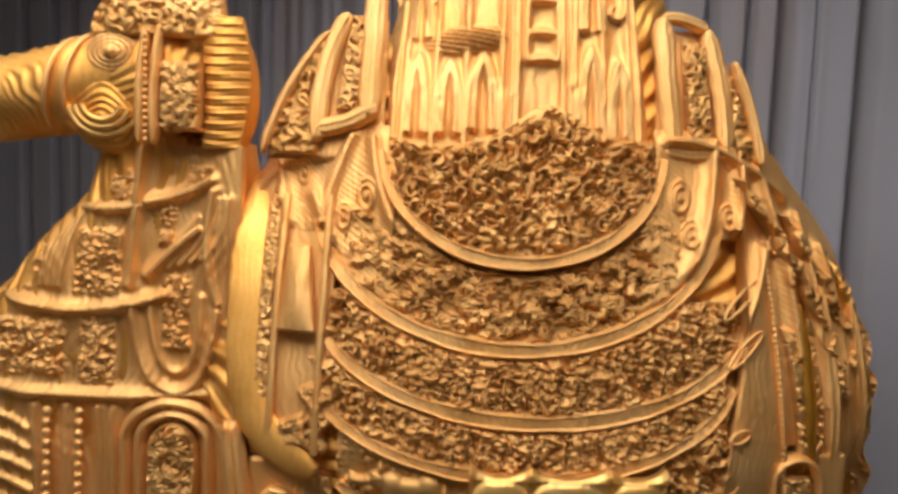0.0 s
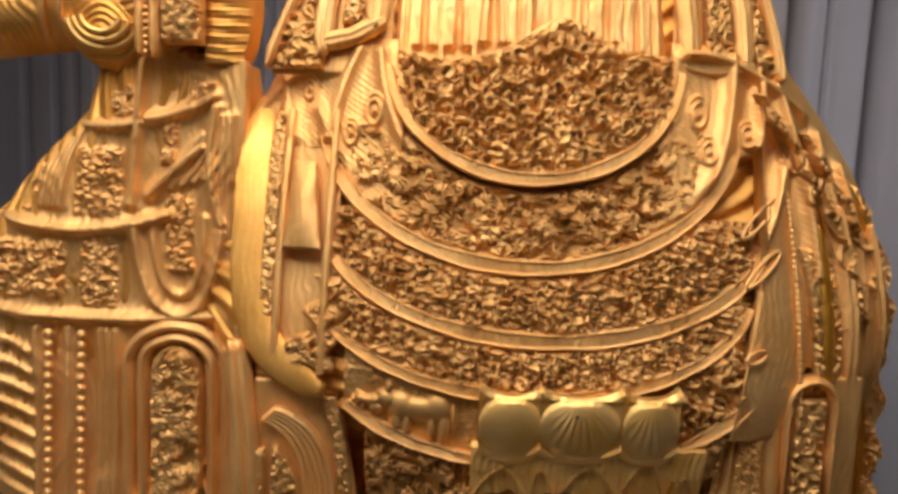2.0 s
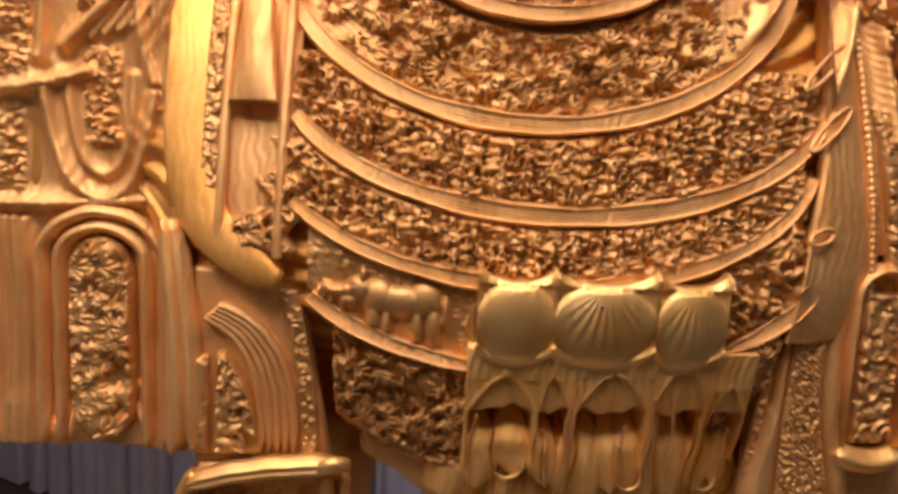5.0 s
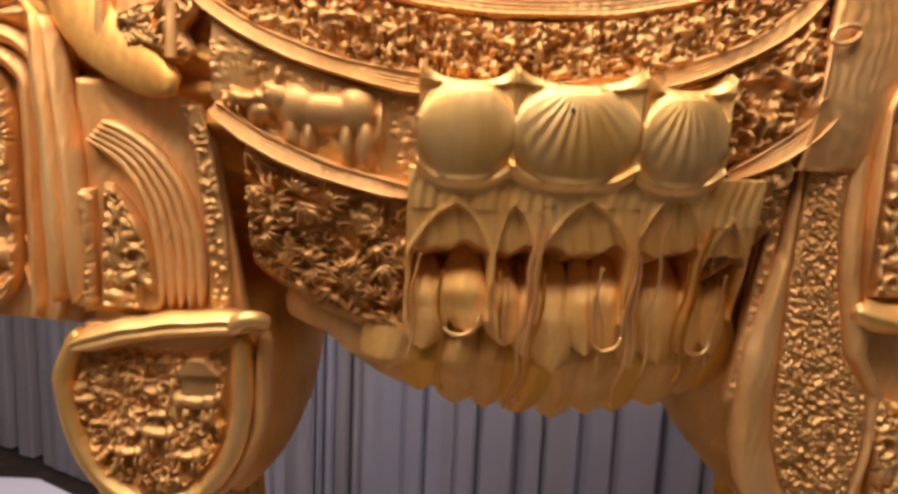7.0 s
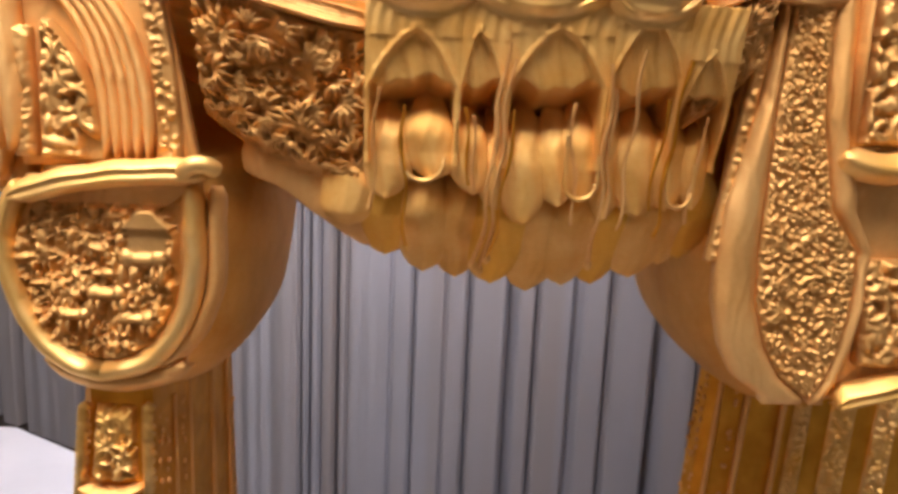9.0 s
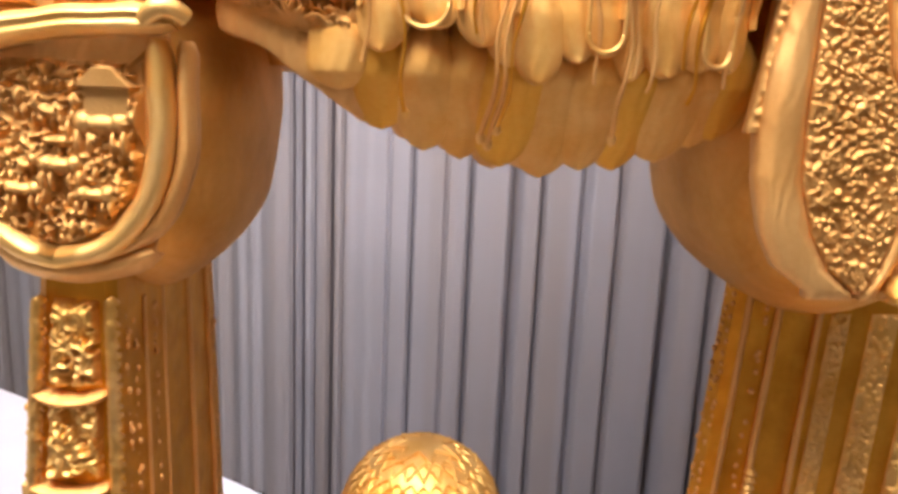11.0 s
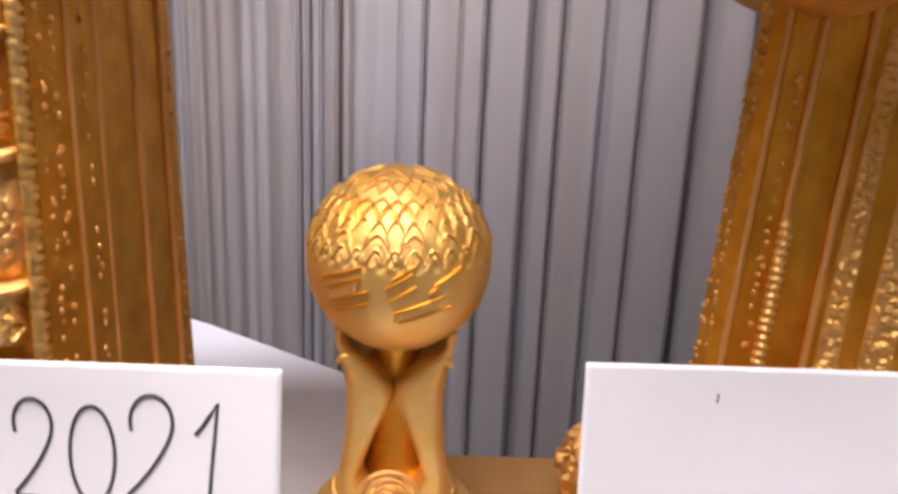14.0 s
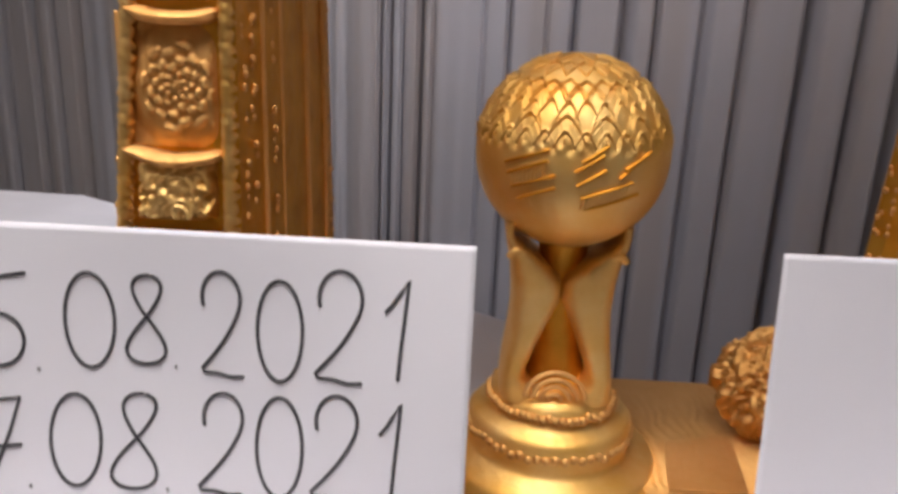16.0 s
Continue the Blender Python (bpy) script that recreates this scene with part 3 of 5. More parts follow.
def hem(x):
    return np.interp(x, [a for a, _ in HEM], [b for _, b in HEM])


def face(x, z):
    """Front of the fringe, which turns under towards its hem."""
    return skin(x, np.maximum(z, 1.27)) + 0.10 * np.clip(1.262 - z, 0, 1) + 0.75 * np.clip(1.226 - z, 0, 1)


def tongue(x, w, low, top, back, lean=0.0, rim=0.0016, bend=0.5):
    """A hanging leaf with a rounded tip and a raised rim; its root runs back under the arches."""
    v, u = np.linspace(0, 1, 44)[:, None], np.linspace(-1, 1, 17)[None]
    half = w / 2 * np.sqrt(np.clip(1 - (1 - np.clip(v * 3.4, 0, 1)) ** 2, 0.006, 1)) * (1 - 0.72 * np.clip((v - 0.45) / 0.55, 0, 1) ** 1.5)
    Z = low + (top - low) * v + 0 * u
    X = x + lean * (1 - v) + half * u + 0.0012 * np.sin(v * 7 + x * 300)
    edge = np.maximum(np.abs(u), 1 - np.clip(v * 9, 0, 1))
    Y = face(X, Z) + back + 0.050 * np.clip((v - bend) / (1 - bend), 0, 1) ** 2.4 + 0.008 * u * u
    Y = Y - rim * np.exp(-((edge - 0.86) / 0.12) ** 2) - 0.0012 * np.sin(np.pi * np.clip(v * 1.5, 0, 1)) - 0.0005 * np.sin(X * 700 + 2 * np.sin(Z * 120))
    return Shape().grid(np.stack([X, Y, Z], -1), thick=0.006)


def fringe(c):
    """Arcade under the shells, with leaves and drips hanging below it."""
    r = np.random.RandomState(3)
    for x0, x1, ax, az in ((0.026, 0.0855, 0.058, 1.345), (0.0855, 0.1150, 0.096, 1.345), (0.1150, 0.1800, 0.146, 1.349), (0.1800, 0.2295, 0.204, 1.357), (0.2295, 0.266, 0.247, 1.338)):
        n, m = max(20, int((x1 - x0) / 0.0009)), 116
        X = np.linspace(x0, x1, n)[None] + np.zeros((m, 1))
        Z = np.linspace(1.262, 1.368, m)[:, None] + 0 * X
        side = np.where(X < ax, (ax - X) / (ax - x0), (X - ax) / (x1 - ax))
        under = np.clip((az - Z) / 0.034, 0, 1) ** 0.62 * 0.90
        inside = np.clip((under - side) / 0.10, 0, 1)
        sink = 0.003 + 0.0008 * np.sin((X - ax) * 420 + 60 * (Z - az)) + 0.090 * np.clip((1.316 + 0.003 * np.sin(X * 120) + 0.0015 * np.sin(X * 310) - Z) / 0.028, 0, 1) ** 1.1
        lipped = 0.0013 * np.exp(-((side - under - 0.06) / 0.05) ** 2) * (Z < az + 0.004)
        facet = 0.0012 * np.abs(np.sin((X - 0.026) * np.pi / 0.0205)) * (Z > az - 0.004)
        Y = face(X, Z) - 0.0165 - lipped - facet + inside * sink + 0.0004 * np.sin(X * 800 + 3 * np.sin(Z * 90))
        part("arch", Shape().grid(np.stack([X, Y, Z], -1), thick=0.11), LEAF, c, "pointed arch with a dark hollow")
    for x, w, low, lean in ((0.040, 0.032, 1.238, 0.0), (0.066, 0.035, 1.250, 0.004), (0.091, 0.026, 1.246, 0.006), (0.112, 0.026, 1.232, 0.002), (0.131, 0.032, 1.226, 0.0), (0.151, 0.027, 1.238, 0.003),
                            (0.169, 0.031, 1.240, 0.002), (0.190, 0.028, 1.228, -0.002), (0.211, 0.036, 1.228, 0.0), (0.235, 0.030, 1.234, -0.003), (0.257, 0.024, 1.236, -0.004)):
        part("leaf", tongue(x, w, low + r.uniform(-0.003, 0.003), 1.306 + r.uniform(-0.010, 0.010), r.uniform(-0.015, -0.006), lean, 0.0016, r.uniform(0.36, 0.56)), LEAF, c)
    for k, x in enumerate((0.014, 0.040, 0.066, 0.092, 0.118, 0.146, 0.174, 0.200, 0.226, 0.250, 0.268)):
        part("leaf", tongue(x, r.uniform(0.034, 0.046), float(hem(x)) + r.uniform(-0.004, 0.006), 1.278, -0.004 + 0.003 * (k % 2), r.uniform(-0.004, 0.004), 0.0008), YELLOW if k % 3 == 1 else LEAF, c)
    for k, x in enumerate((0.034, 0.060, 0.088, 0.116, 0.142, 0.168, 0.194, 0.220, 0.244)):
        part("leaf", tongue(x, r.uniform(0.032, 0.042), float(hem(x)) + r.uniform(-0.006, 0.004), 1.262, 0.042, r.uniform(-0.004, 0.004), 0.0008), GOLD, c)
    x, v = np.linspace(-0.004, 0.280, 150)[None], np.linspace(0, 1, 30)[:, None]
    Z = hem(x) + 0.010 + (1.285 - hem(x)) * v
    part("apron", Shape().grid(np.stack([x + 0 * Z, face(x + 0 * Z, Z) + 0.012 + 0.03 * v - 0.0012 * np.sin(x * 310), Z], -1), thick=0.02), GOLD, c, "smooth backing behind the hanging leaves")
    # drips, mostly in pairs
    for x, top, low, bend, w in ((0.050, 1.300, 1.203, 0.004, 0.0013), (0.034, 1.310, 1.232, -0.003, 0.0011), (0.1135, 1.340, 1.190, -0.010, 0.0014), (0.1175, 1.330, 1.186, -0.009, 0.0013), (0.122, 1.300, 1.196, -0.010, 0.0011),
                                 (0.089, 1.300, 1.250, 0.006, 0.0011), (0.094, 1.295, 1.246, 0.005, 0.0011), (0.158, 1.305, 1.225, 0.008, 0.0012), (0.181, 1.330, 1.192, 0.003, 0.0014), (0.184, 1.315, 1.230, 0.004, 0.0011),
                                 (0.200, 1.340, 1.222, -0.002, 0.0012), (0.222, 1.310, 1.236, -0.004, 0.0012), (0.2305, 1.335, 1.216, -0.004, 0.0015), (0.252, 1.300, 1.226, -0.004, 0.0012)):
        z = np.linspace(top, low, 30)
        q = np.linspace(0, 1, 30)
        X = x + bend * q + 0.0016 * np.sin(z * 110 + 50 * x)
        part("drip", Shape().tube(np.stack([X, face(X, z) - 0.0160 - 0.004 * (1 - q), z], -1), w * (1 + 0.25 * np.sin(q * 11 + x * 90)), 8), GOLD if r.rand() < 0.6 else BROWN, c)
        if low < 1.205:
            part("droplet", Shape().ball((X[-1], float(face(X[-1], z[-1])) - 0.0160, low), (0.0030, 0.003, 0.0042), 10, 8), PALE, c)
    for x, w, top, low in ((0.168, 0.011, 1.285, 1.243), (0.064, 0.014, 1.280, 1.252), (0.240, 0.010, 1.28, 1.238)):
        a = np.linspace(0, np.pi, 16)
        X = np.concatenate([np.full(10, x - w), x - w * np.cos(a), np.full(10, x + w)])
        z = np.concatenate([np.linspace(top, low + w, 10), low + w - w * np.sin(a), np.linspace(low + w, top - 0.012, 10)])
        part("loop", Shape().tube(np.stack([X, face(X, z) - 0.0180, z], -1), 0.0015, 8), PALE, c)
    # smooth hem that slants up to the knee
    p = bez((-0.062, 0, 1.268), (-0.012, 0, 1.252), (0.040, 0, 1.206), 40)
    p[:, 1] = face(p[:, 0], p[:, 2]) + 0.012
    part("hem", ribbon(p, 0.034, 0.003, 0), GOLD, c, "smooth slanting hem")


def beasts(X, Z, spots, high=0.010):
    """Height of small grazing animals; spots: x, z, scale and facing."""
    H = np.zeros_like(X)
    for ax, az, k, way in spots:
        for dx, dz, rx, rz in ((0, 0, 0.022, 0.0095), (0.014, 0.001, 0.011, 0.012), (-0.013, 0.001, 0.011, 0.0115), (0.019, -0.014, 0.0050, 0.015), (-0.016, -0.014, 0.0050, 0.015), (0.010, -0.015, 0.0038, 0.013), (-0.008, -0.015, 0.0038, 0.013), (-0.024, 0.006, 0.009, 0.008), (-0.031, -0.001, 0.007, 0.0055), (-0.022, 0.015, 0.0025, 0.006), (0.026, -0.006, 0.0022, 0.012)):
            q = ((X - ax - way * dx * k) / (rx * k)) ** 2 + ((Z - az - dz * k) / (rz * k)) ** 2
            H = np.maximum(H, high * np.clip(1 - q, 0, 1) ** 0.5)
    return H


def caparison():
    c = thing("caparison", (0.1, 0.75, 1.2), "golden caparison in tiers of crowded carved relief with ridged borders", "animal trappings")
    tall = lambda seed, n, s, h, k="figures": (lambda f: lambda X, Z: 1.35 * f(X, Z) - 0.004)(lambda X, Z: np.maximum(carve(X, Z, seed, int(n * 0.85), s * 0.95, h, k), carve(X, Z, seed + 50, int(n * 2.2), s * 0.42, h * 0.72, "curls")))
    def herd(X, Z):
        H = 0.5 * carve(X, Z, 5, 130, 0.008, 0.010, "crowd") - 0.002
        return np.maximum(H, beasts(X, Z, ((-0.030, 1.399, 1.40, 1), (-0.082, 1.405, 0.6, -1))))
    top2 = lambda x: np.where(np.abs(x - 0.078) < 0.150, ARCS[0](x) - 0.012, 1.70 - 0.25 * np.abs(np.abs(x - 0.078) - 0.15))
    part("relief_band", relief_band(-0.068, 0.222, mound, lambda x: ARCS[0](x) + 0.002, tall(1, 620, 0.0075, 0.0116), 0.009), CARVED, c, "crowded relief below the howdah")
    part("relief_band", relief_band(-0.112, 0.262, top2, lambda x: ARCS[1](x) + 0.004, tall(2, 620, 0.0085, 0.0109, "leaves")), CARVED, c)
    part("relief_band", relief_band(-0.125, 0.312, lambda x: np.minimum(ARCS[1](x) - 0.010, 1.60), lambda x: ARCS[2](x) + 0.004, tall(3, 620, 0.0095, 0.0135, "crowd")), CARVED, c)
    part("relief_band", relief_band(-0.125, 0.300, lambda x: np.minimum(ARCS[2](x) - 0.010, 1.54), lambda x: ARCS[3](x) + 0.003, tall(4, 560, 0.0095, 0.0125, "crowd")), CARVED, c)
    part("relief_band", relief_band(-0.108, 0.031, lambda x: ARCS[3](x) - 0.008, lambda x: ARCS[4](x) + 0.004, herd), CARVED, c, "row of grazing animals in relief")
    part("relief_band", relief_band(0.238, 0.305, lambda x: ARCS[3](x) - 0.008, lambda x: ARCS[4](x) + 0.004, tall(6, 60, 0.010, 0.0124)), CARVED, c)
    part("relief_band", relief_band(-0.085, 0.029, lambda x: ARCS[4](x) - 0.008, lambda x: ARCS[5](x), tall(7, 130, 0.009, 0.0124, "leaves")), CARVED, c, "dark leafy relief under the border")
    part("relief_band", relief_band(0.240, 0.290, lambda x: ARCS[4](x) - 0.008, lambda x: ARCS[5](x) + 0.02, tall(8, 80, 0.009, 0.0124, "leaves")), CARVED, c)
    for k, (a0, a1, w) in enumerate(((-86, 86, 0.016), (-80, 84, 0.016), (-68, 84, 0.017), (-62, 80, 0.014))):
        part("border", lip(ARCS[k], a0, a1, w * (0.95 if k == 0 else 1.1), 0.0045, 0.004 + 0.007 * (k == 0)), GOLD, c)
    part("border", lip(ARCS[4], -60, -17, 0.016, 0.006, 0.004), GOLD, c)
    part("border", lip(ARCS[4], 39, 72, 0.016, 0.006, 0.004), GOLD, c)
    # three scalloped shell panels
    for cx, w, fan in ((0.062, 0.062, 0), (0.131, 0.082, 1), (0.202, 0.058, 1)):
        def bowl(X, Z, cx=cx, w=w, fan=fan):
            q, v = (X - cx) / (w / 2), (Z - 1.392) / 0.034
            h = 0.010 * np.clip(1 - q ** 2 - np.clip(v, -1, 1) ** 2, 0, 1) ** 0.5 + 0.006 * np.abs(q) ** 6
            a = np.arctan2(X - cx, Z - 1.425)
            return h + 0.0012 * fan * np.sin(a * 30) * np.clip(0.9 - np.hypot(q, v), 0, 1) + 0.0035 * np.exp(-((Z - 1.359 - 0.011 * np.abs(q) ** 2.5) / 0.0035) ** 2) + 0.003 * (v > 0.85)
        x0, x1 = cx - w / 2, cx + w / 2
        top = lambda x, cx=cx, w=w: 1.424 + 0.012 * np.abs((x - cx) / (w / 2)) ** 3
        bot = lambda x, cx=cx, w=w: 1.352 + 0.013 * np.abs((x - cx) / (w / 2)) ** 2.5
        part("shell_panel", relief_band(x0, x1, top, bot, bowl, 0.018), PALE, c, "smooth fan-shaped shell panel")
    # dark ball in place of a hole, whose shade is put into its colour
    part("pinhole_dot", Shape().ball((0.127, float(skin(np.array(0.127), np.array(1.408))) - 0.0272, 1.408), 0.0016, 10, 8), INK, c, "small dark dot standing for a hole in a shell panel")
    fringe(c)
    # cloth drawn up over both shoulders, with oval tufts
    grain = lambda X, Z: 0.00035 * np.sin((X * 0.8 + Z) * 2 * np.pi / 0.0068 + 2 * np.sin(X * 90) + 1.5 * np.sin(Z * 70))
    ridge_right = (((0.292, 1.772), (0.288, 1.68), (0.252, 1.610)), ((0.326, 1.745), (0.322, 1.665), (0.288, 1.600)), ((0.345, 1.755), (0.376, 1.65), (0.384, 1.545)),
                   ((0.315, 1.572), (0.338, 1.61), (0.346, 1.655)), ((0.395, 1.695), (0.414, 1.61), (0.420, 1.49)), ((0.425, 1.66), (0.449, 1.58), (0.452, 1.43)), ((0.24, 1.772), (0.30, 1.775), (0.38, 1.715)))
    spot_right = ((0.252, 1.712, 0.012), (0.262, 1.672, 0.010), (0.306, 1.690, 0.010), (0.302, 1.645, 0.013), (0.318, 1.615, 0.012), (0.36, 1.665, 0.010), (0.376, 1.63, 0.008))
    over_right = lambda X, Z: crests(X, Z, ridge_right, 0.017, 0.006) + tufts(X, Z, spot_right, 0.009) + grain(X, Z)
    part("shoulder_cloth", relief_band(0.225, 0.468, lambda x: np.minimum(1.785, 1.785 - 1.1 * (x - 0.36) * (x > 0.36)), lambda x: np.where(x < 0.32, np.maximum(ARCS[1](np.minimum(x, 0.288)) + 0.01, 1.585), 1.45), over_right, 0.006, 0.0014), GOLD, c, "cloth drawn into soft crests with oval tufts")
    ridge_left = (((-0.10, 1.785), (-0.135, 1.72), (-0.142, 1.64)), ((-0.086, 1.765), (-0.078, 1.70), (-0.05, 1.66)), ((-0.205, 1.745), (-0.182, 1.71), (-0.176, 1.62)), ((-0.225, 1.70), (-0.20, 1.735), (-0.15, 1.745)), ((-0.15, 1.70), (-0.13, 1.67), (-0.125, 1.62)))
    spot_left = ((-0.090, 1.702, 0.012), (-0.114, 1.678, 0.010), (-0.128, 1.645, 0.009), (-0.165, 1.725, 0.009), (-0.195, 1.695, 0.008))
    over_left = lambda X, Z: crests(X, Z, ridge_left, 0.014, 0.006) + tufts(X, Z, spot_left, 0.009) + grain(X, Z)
    part("shoulder_cloth", relief_band(-0.225, -0.058, lambda x: 1.780 + 0 * x, lambda x: np.where(x > -0.145, np.minimum(ARCS[1](x) + 0.012, 1.66), 1.66), over_left, 0.002, 0.0014), GOLD, c, "cloth drawn into soft crests with oval tufts")


caparison()


# ---------------------------------------------------------------- saddle flap beside the caparison
def saddle_flap():
    f = thing("saddle_flap", (-0.2, 0.79, 1.39), "smooth yellow-gold saddle flap with a recessed niche and stippled strip", "saddle")
    p = np.concatenate([bez((-0.222, 0, 1.715), (-0.222, 0, 1.62), (-0.218, 0, 1.53), 20), bez((-0.217, 0, 1.52), (-0.212, 0, 1.435), (-0.128, 0, 1.412), 24)])
    p[:, 1] = skin(p[:, 0], p[:, 2]) - 0.014
    part("outer_strip", ribbon(p, np.interp(np.linspace(0, 1, len(p)), (0, 0.2, 0.7, 1), (0.026, 0.040, 0.038, 0.026)), 0.0025, 0), AMBER, f, "broad smooth curved strip")
    part("stippled_strip", panel(lambda q: -0.206, lambda q: -0.188, 1.47, 1.69, lambda X, Z: skin(X, Z) - 0.006, lambda X, Z: carve(X, Z, 21, 160, 0.006, 0.006, "figures")), CARVED, f)
    for x in (-0.184, -0.132):
        z = np.linspace(1.43, 1.70, 20)
        part("divider", Shape().tube(on_skin(np.full(20, x) + 0.012 * (z - 1.43), z, 0.012), 0.0042, 10), GOLD, f)
    niche = part("niche", panel(lambda q: -0.182, lambda q: -0.128 + 0.01 * q, 1.43, 1.69, lambda X, Z: skin(X, Z) - 0.004, None, 0.004, -0.006), GOLD, f)
    part("ledge", panel(lambda q: -0.180 + 0.006 * q, lambda q: -0.138 - 0.012 * q, 1.555, 1.645, lambda X, Z: skin(X, Z) - 0.012 - 0.10 * np.clip(1.60 - Z, 0, 1), None, 0.003, 0.008), GOLD, niche, "sloping seat-shaped ledge")
    part("tuft", panel(lambda q: -0.190 + 0.055 * math.sin(q * 1.5) + 0.010 * math.sin(q * 17), lambda q: -0.124 + 0.012 * q + 0.004 * math.sin(q * 23), 1.428, 1.528, lambda X, Z: skin(X, Z) - 0.004, lambda X, Z: carve(X, Z, 22, 130, 0.008, 0.0135, "leaves"), edge=0.008), CARVED, f, "leafy carved tuft")


saddle_flap()


# ---------------------------------------------------------------- howdah above
def howdah():
    h = thing("howdah", (0.1, 0.83, 1.76), "gilded howdah with columns, arched niches and carved side panels", "howdah")

    def facade(X, Z):
        lines = [((x, 1.75), (x + 0.004 * math.sin(x * 210), 1.86), (x - 0.06 * (x - 0.08), 1.99)) for x in (-0.064, -0.056, -0.022, 0.014, 0.056, 0.064, 0.070, 0.122, 0.130, 0.138, 0.170, 0.200, 0.208)]
        for cx, w, zb, zt in ((-0.040, 0.013, 1.775, 1.850), (-0.003, 0.014, 1.775, 1.842), (0.034, 0.017, 1.780, 1.850), (0.153, 0.013, 1.785, 1.860), (0.186, 0.011, 1.775, 1.845), (-0.038, 0.012, 1.885, 1.945), (0.155, 0.013, 1.895, 1.960)):
            for k in (1.0, 0.55):
                for side in (-1, 1):
                    lines.append(((cx + side * k * w, zb), (cx + side * k * w, zt - 0.006), (cx, zt + 0.012 * k)))
        for z in (1.858, 1.888, 1.925):
            lines.append(((0.082, z), (0.100, z + 0.003), (0.116, z)))
        lines += [((0.082, 1.858), (0.080, 1.87), (0.082, 1.925)), ((0.116, 1.858), (0.118, 1.87), (0.116, 1.925))]
        H = crests(X, Z, lines, 0.0105, 0.0030)
        # a crumpled canopy over the arches
        fold = 0.75 + 0.25 * np.sin(X * 190 + 60 * np.sin(Z * 20))
        H = np.maximum(H, 0.017 * fold * np.clip(1 - ((X - 0.016) / 0.050) ** 2 - ((Z - 1.880 - 0.10 * (X - 0.016)) / 0.017) ** 2, 0, 1) ** 0.5)
        rough = carve(X, Z, 36, 60, 0.012, 0.012, "curls") * ((X < -0.02) | (X > 0.14)) * (Z > 1.90)
        flow = X * 300 + 2.2 * np.sin(Z * 60) + 1.5 * np.sin(Z * 110 + X * 70)
        return np.maximum(H, rough) + 0.0004 * np.sin(flow) + 0.0007 * np.sin(flow * 0.31)
    part("facade", panel(lambda q: -0.07 - 0.004 * q, lambda q: 0.222 - 0.02 * q, 1.745, 1.985, lambda X, Z: skin(X, Z) + 0.004, facade, 0.0014), GOLD, h, "columned front with arched niches")
    # side panels lean in towards the top
    hy = lambda X, Z: front_y(Z) + 0.004 + 0.30 * (X - XC) ** 2
    def lp(x0, x1, x2, x3, zb, zt, seed, kind, n=150):
        fn = lambda X, Z: carve(X, Z, seed, n, 0.009, 0.011, kind)
        part("side_panel", panel(lambda q: x0 + (x2 - x0) * q ** 1.5, lambda q: x1 + (x3 - x1) * q, zb, zt, hy, fn), CARVED, h, "carved side panel")
    lp(-0.205, -0.150, -0.150, -0.135, 1.745, 1.875, 32, "figures")
    lp(-0.130, -0.104, -0.116, -0.098, 1.795, 1.905, 33, "curls", 90)
    lp(0.262, 0.296, 0.258, 0.284, 1.768, 1.885, 34, "curls", 110)
    lp(0.318, 0.346, 0.296, 0.316, 1.755, 1.85, 35, "figures", 90)
    def post(pts, w, fl):
        p = bez(*[(a, 0, b) for a, b in pts])
        p[:, 1] = hy(p[:, 0], p[:, 2]) - 0.006
        part("post", ribbon(p, w, 0.007, fl, deep=0.2), GOLD, h, "fluted curved post")
    post(((-0.150, 1.76), (-0.150, 1.86), (-0.118, 1.905)), 0.022, 3)
    post(((-0.212, 1.745), (-0.19, 1.83), (-0.140, 1.885)), 0.012, 1)
    post(((-0.092, 1.79), (-0.090, 1.86), (-0.088, 1.945)), 0.026, 4)
    post(((-0.150, 1.775), (-0.12, 1.775), (-0.082, 1.80)), 0.020, 2)
    post(((0.246, 1.765), (0.240, 1.84), (0.234, 1.912)), 0.024, 3)
    post(((0.306, 1.765), (0.306, 1.83), (0.286, 1.900)), 0.022, 3)
    post(((0.346, 1.75), (0.345, 1.80), (0.316, 1.865)), 0.014, 2)
    post(((0.236, 1.762), (0.27, 1.752), (0.315, 1.765)), 0.016, 2)
    post(((0.286, 1.900), (0.262, 1.915), (0.234, 1.912)), 0.014, 2)
    part("backing", panel(lambda q: -0.21 + 0.075 * q, lambda q: -0.075, 1.74, 1.90, lambda X, Z: hy(X, Z) + 0.006, None, 0.006), GOLD, h)
    part("backing", panel(lambda q: 0.23, lambda q: 0.352 - 0.07 * q, 1.74, 1.90, lambda X, Z: hy(X, Z) + 0.006, None, 0.006), GOLD, h)


howdah()


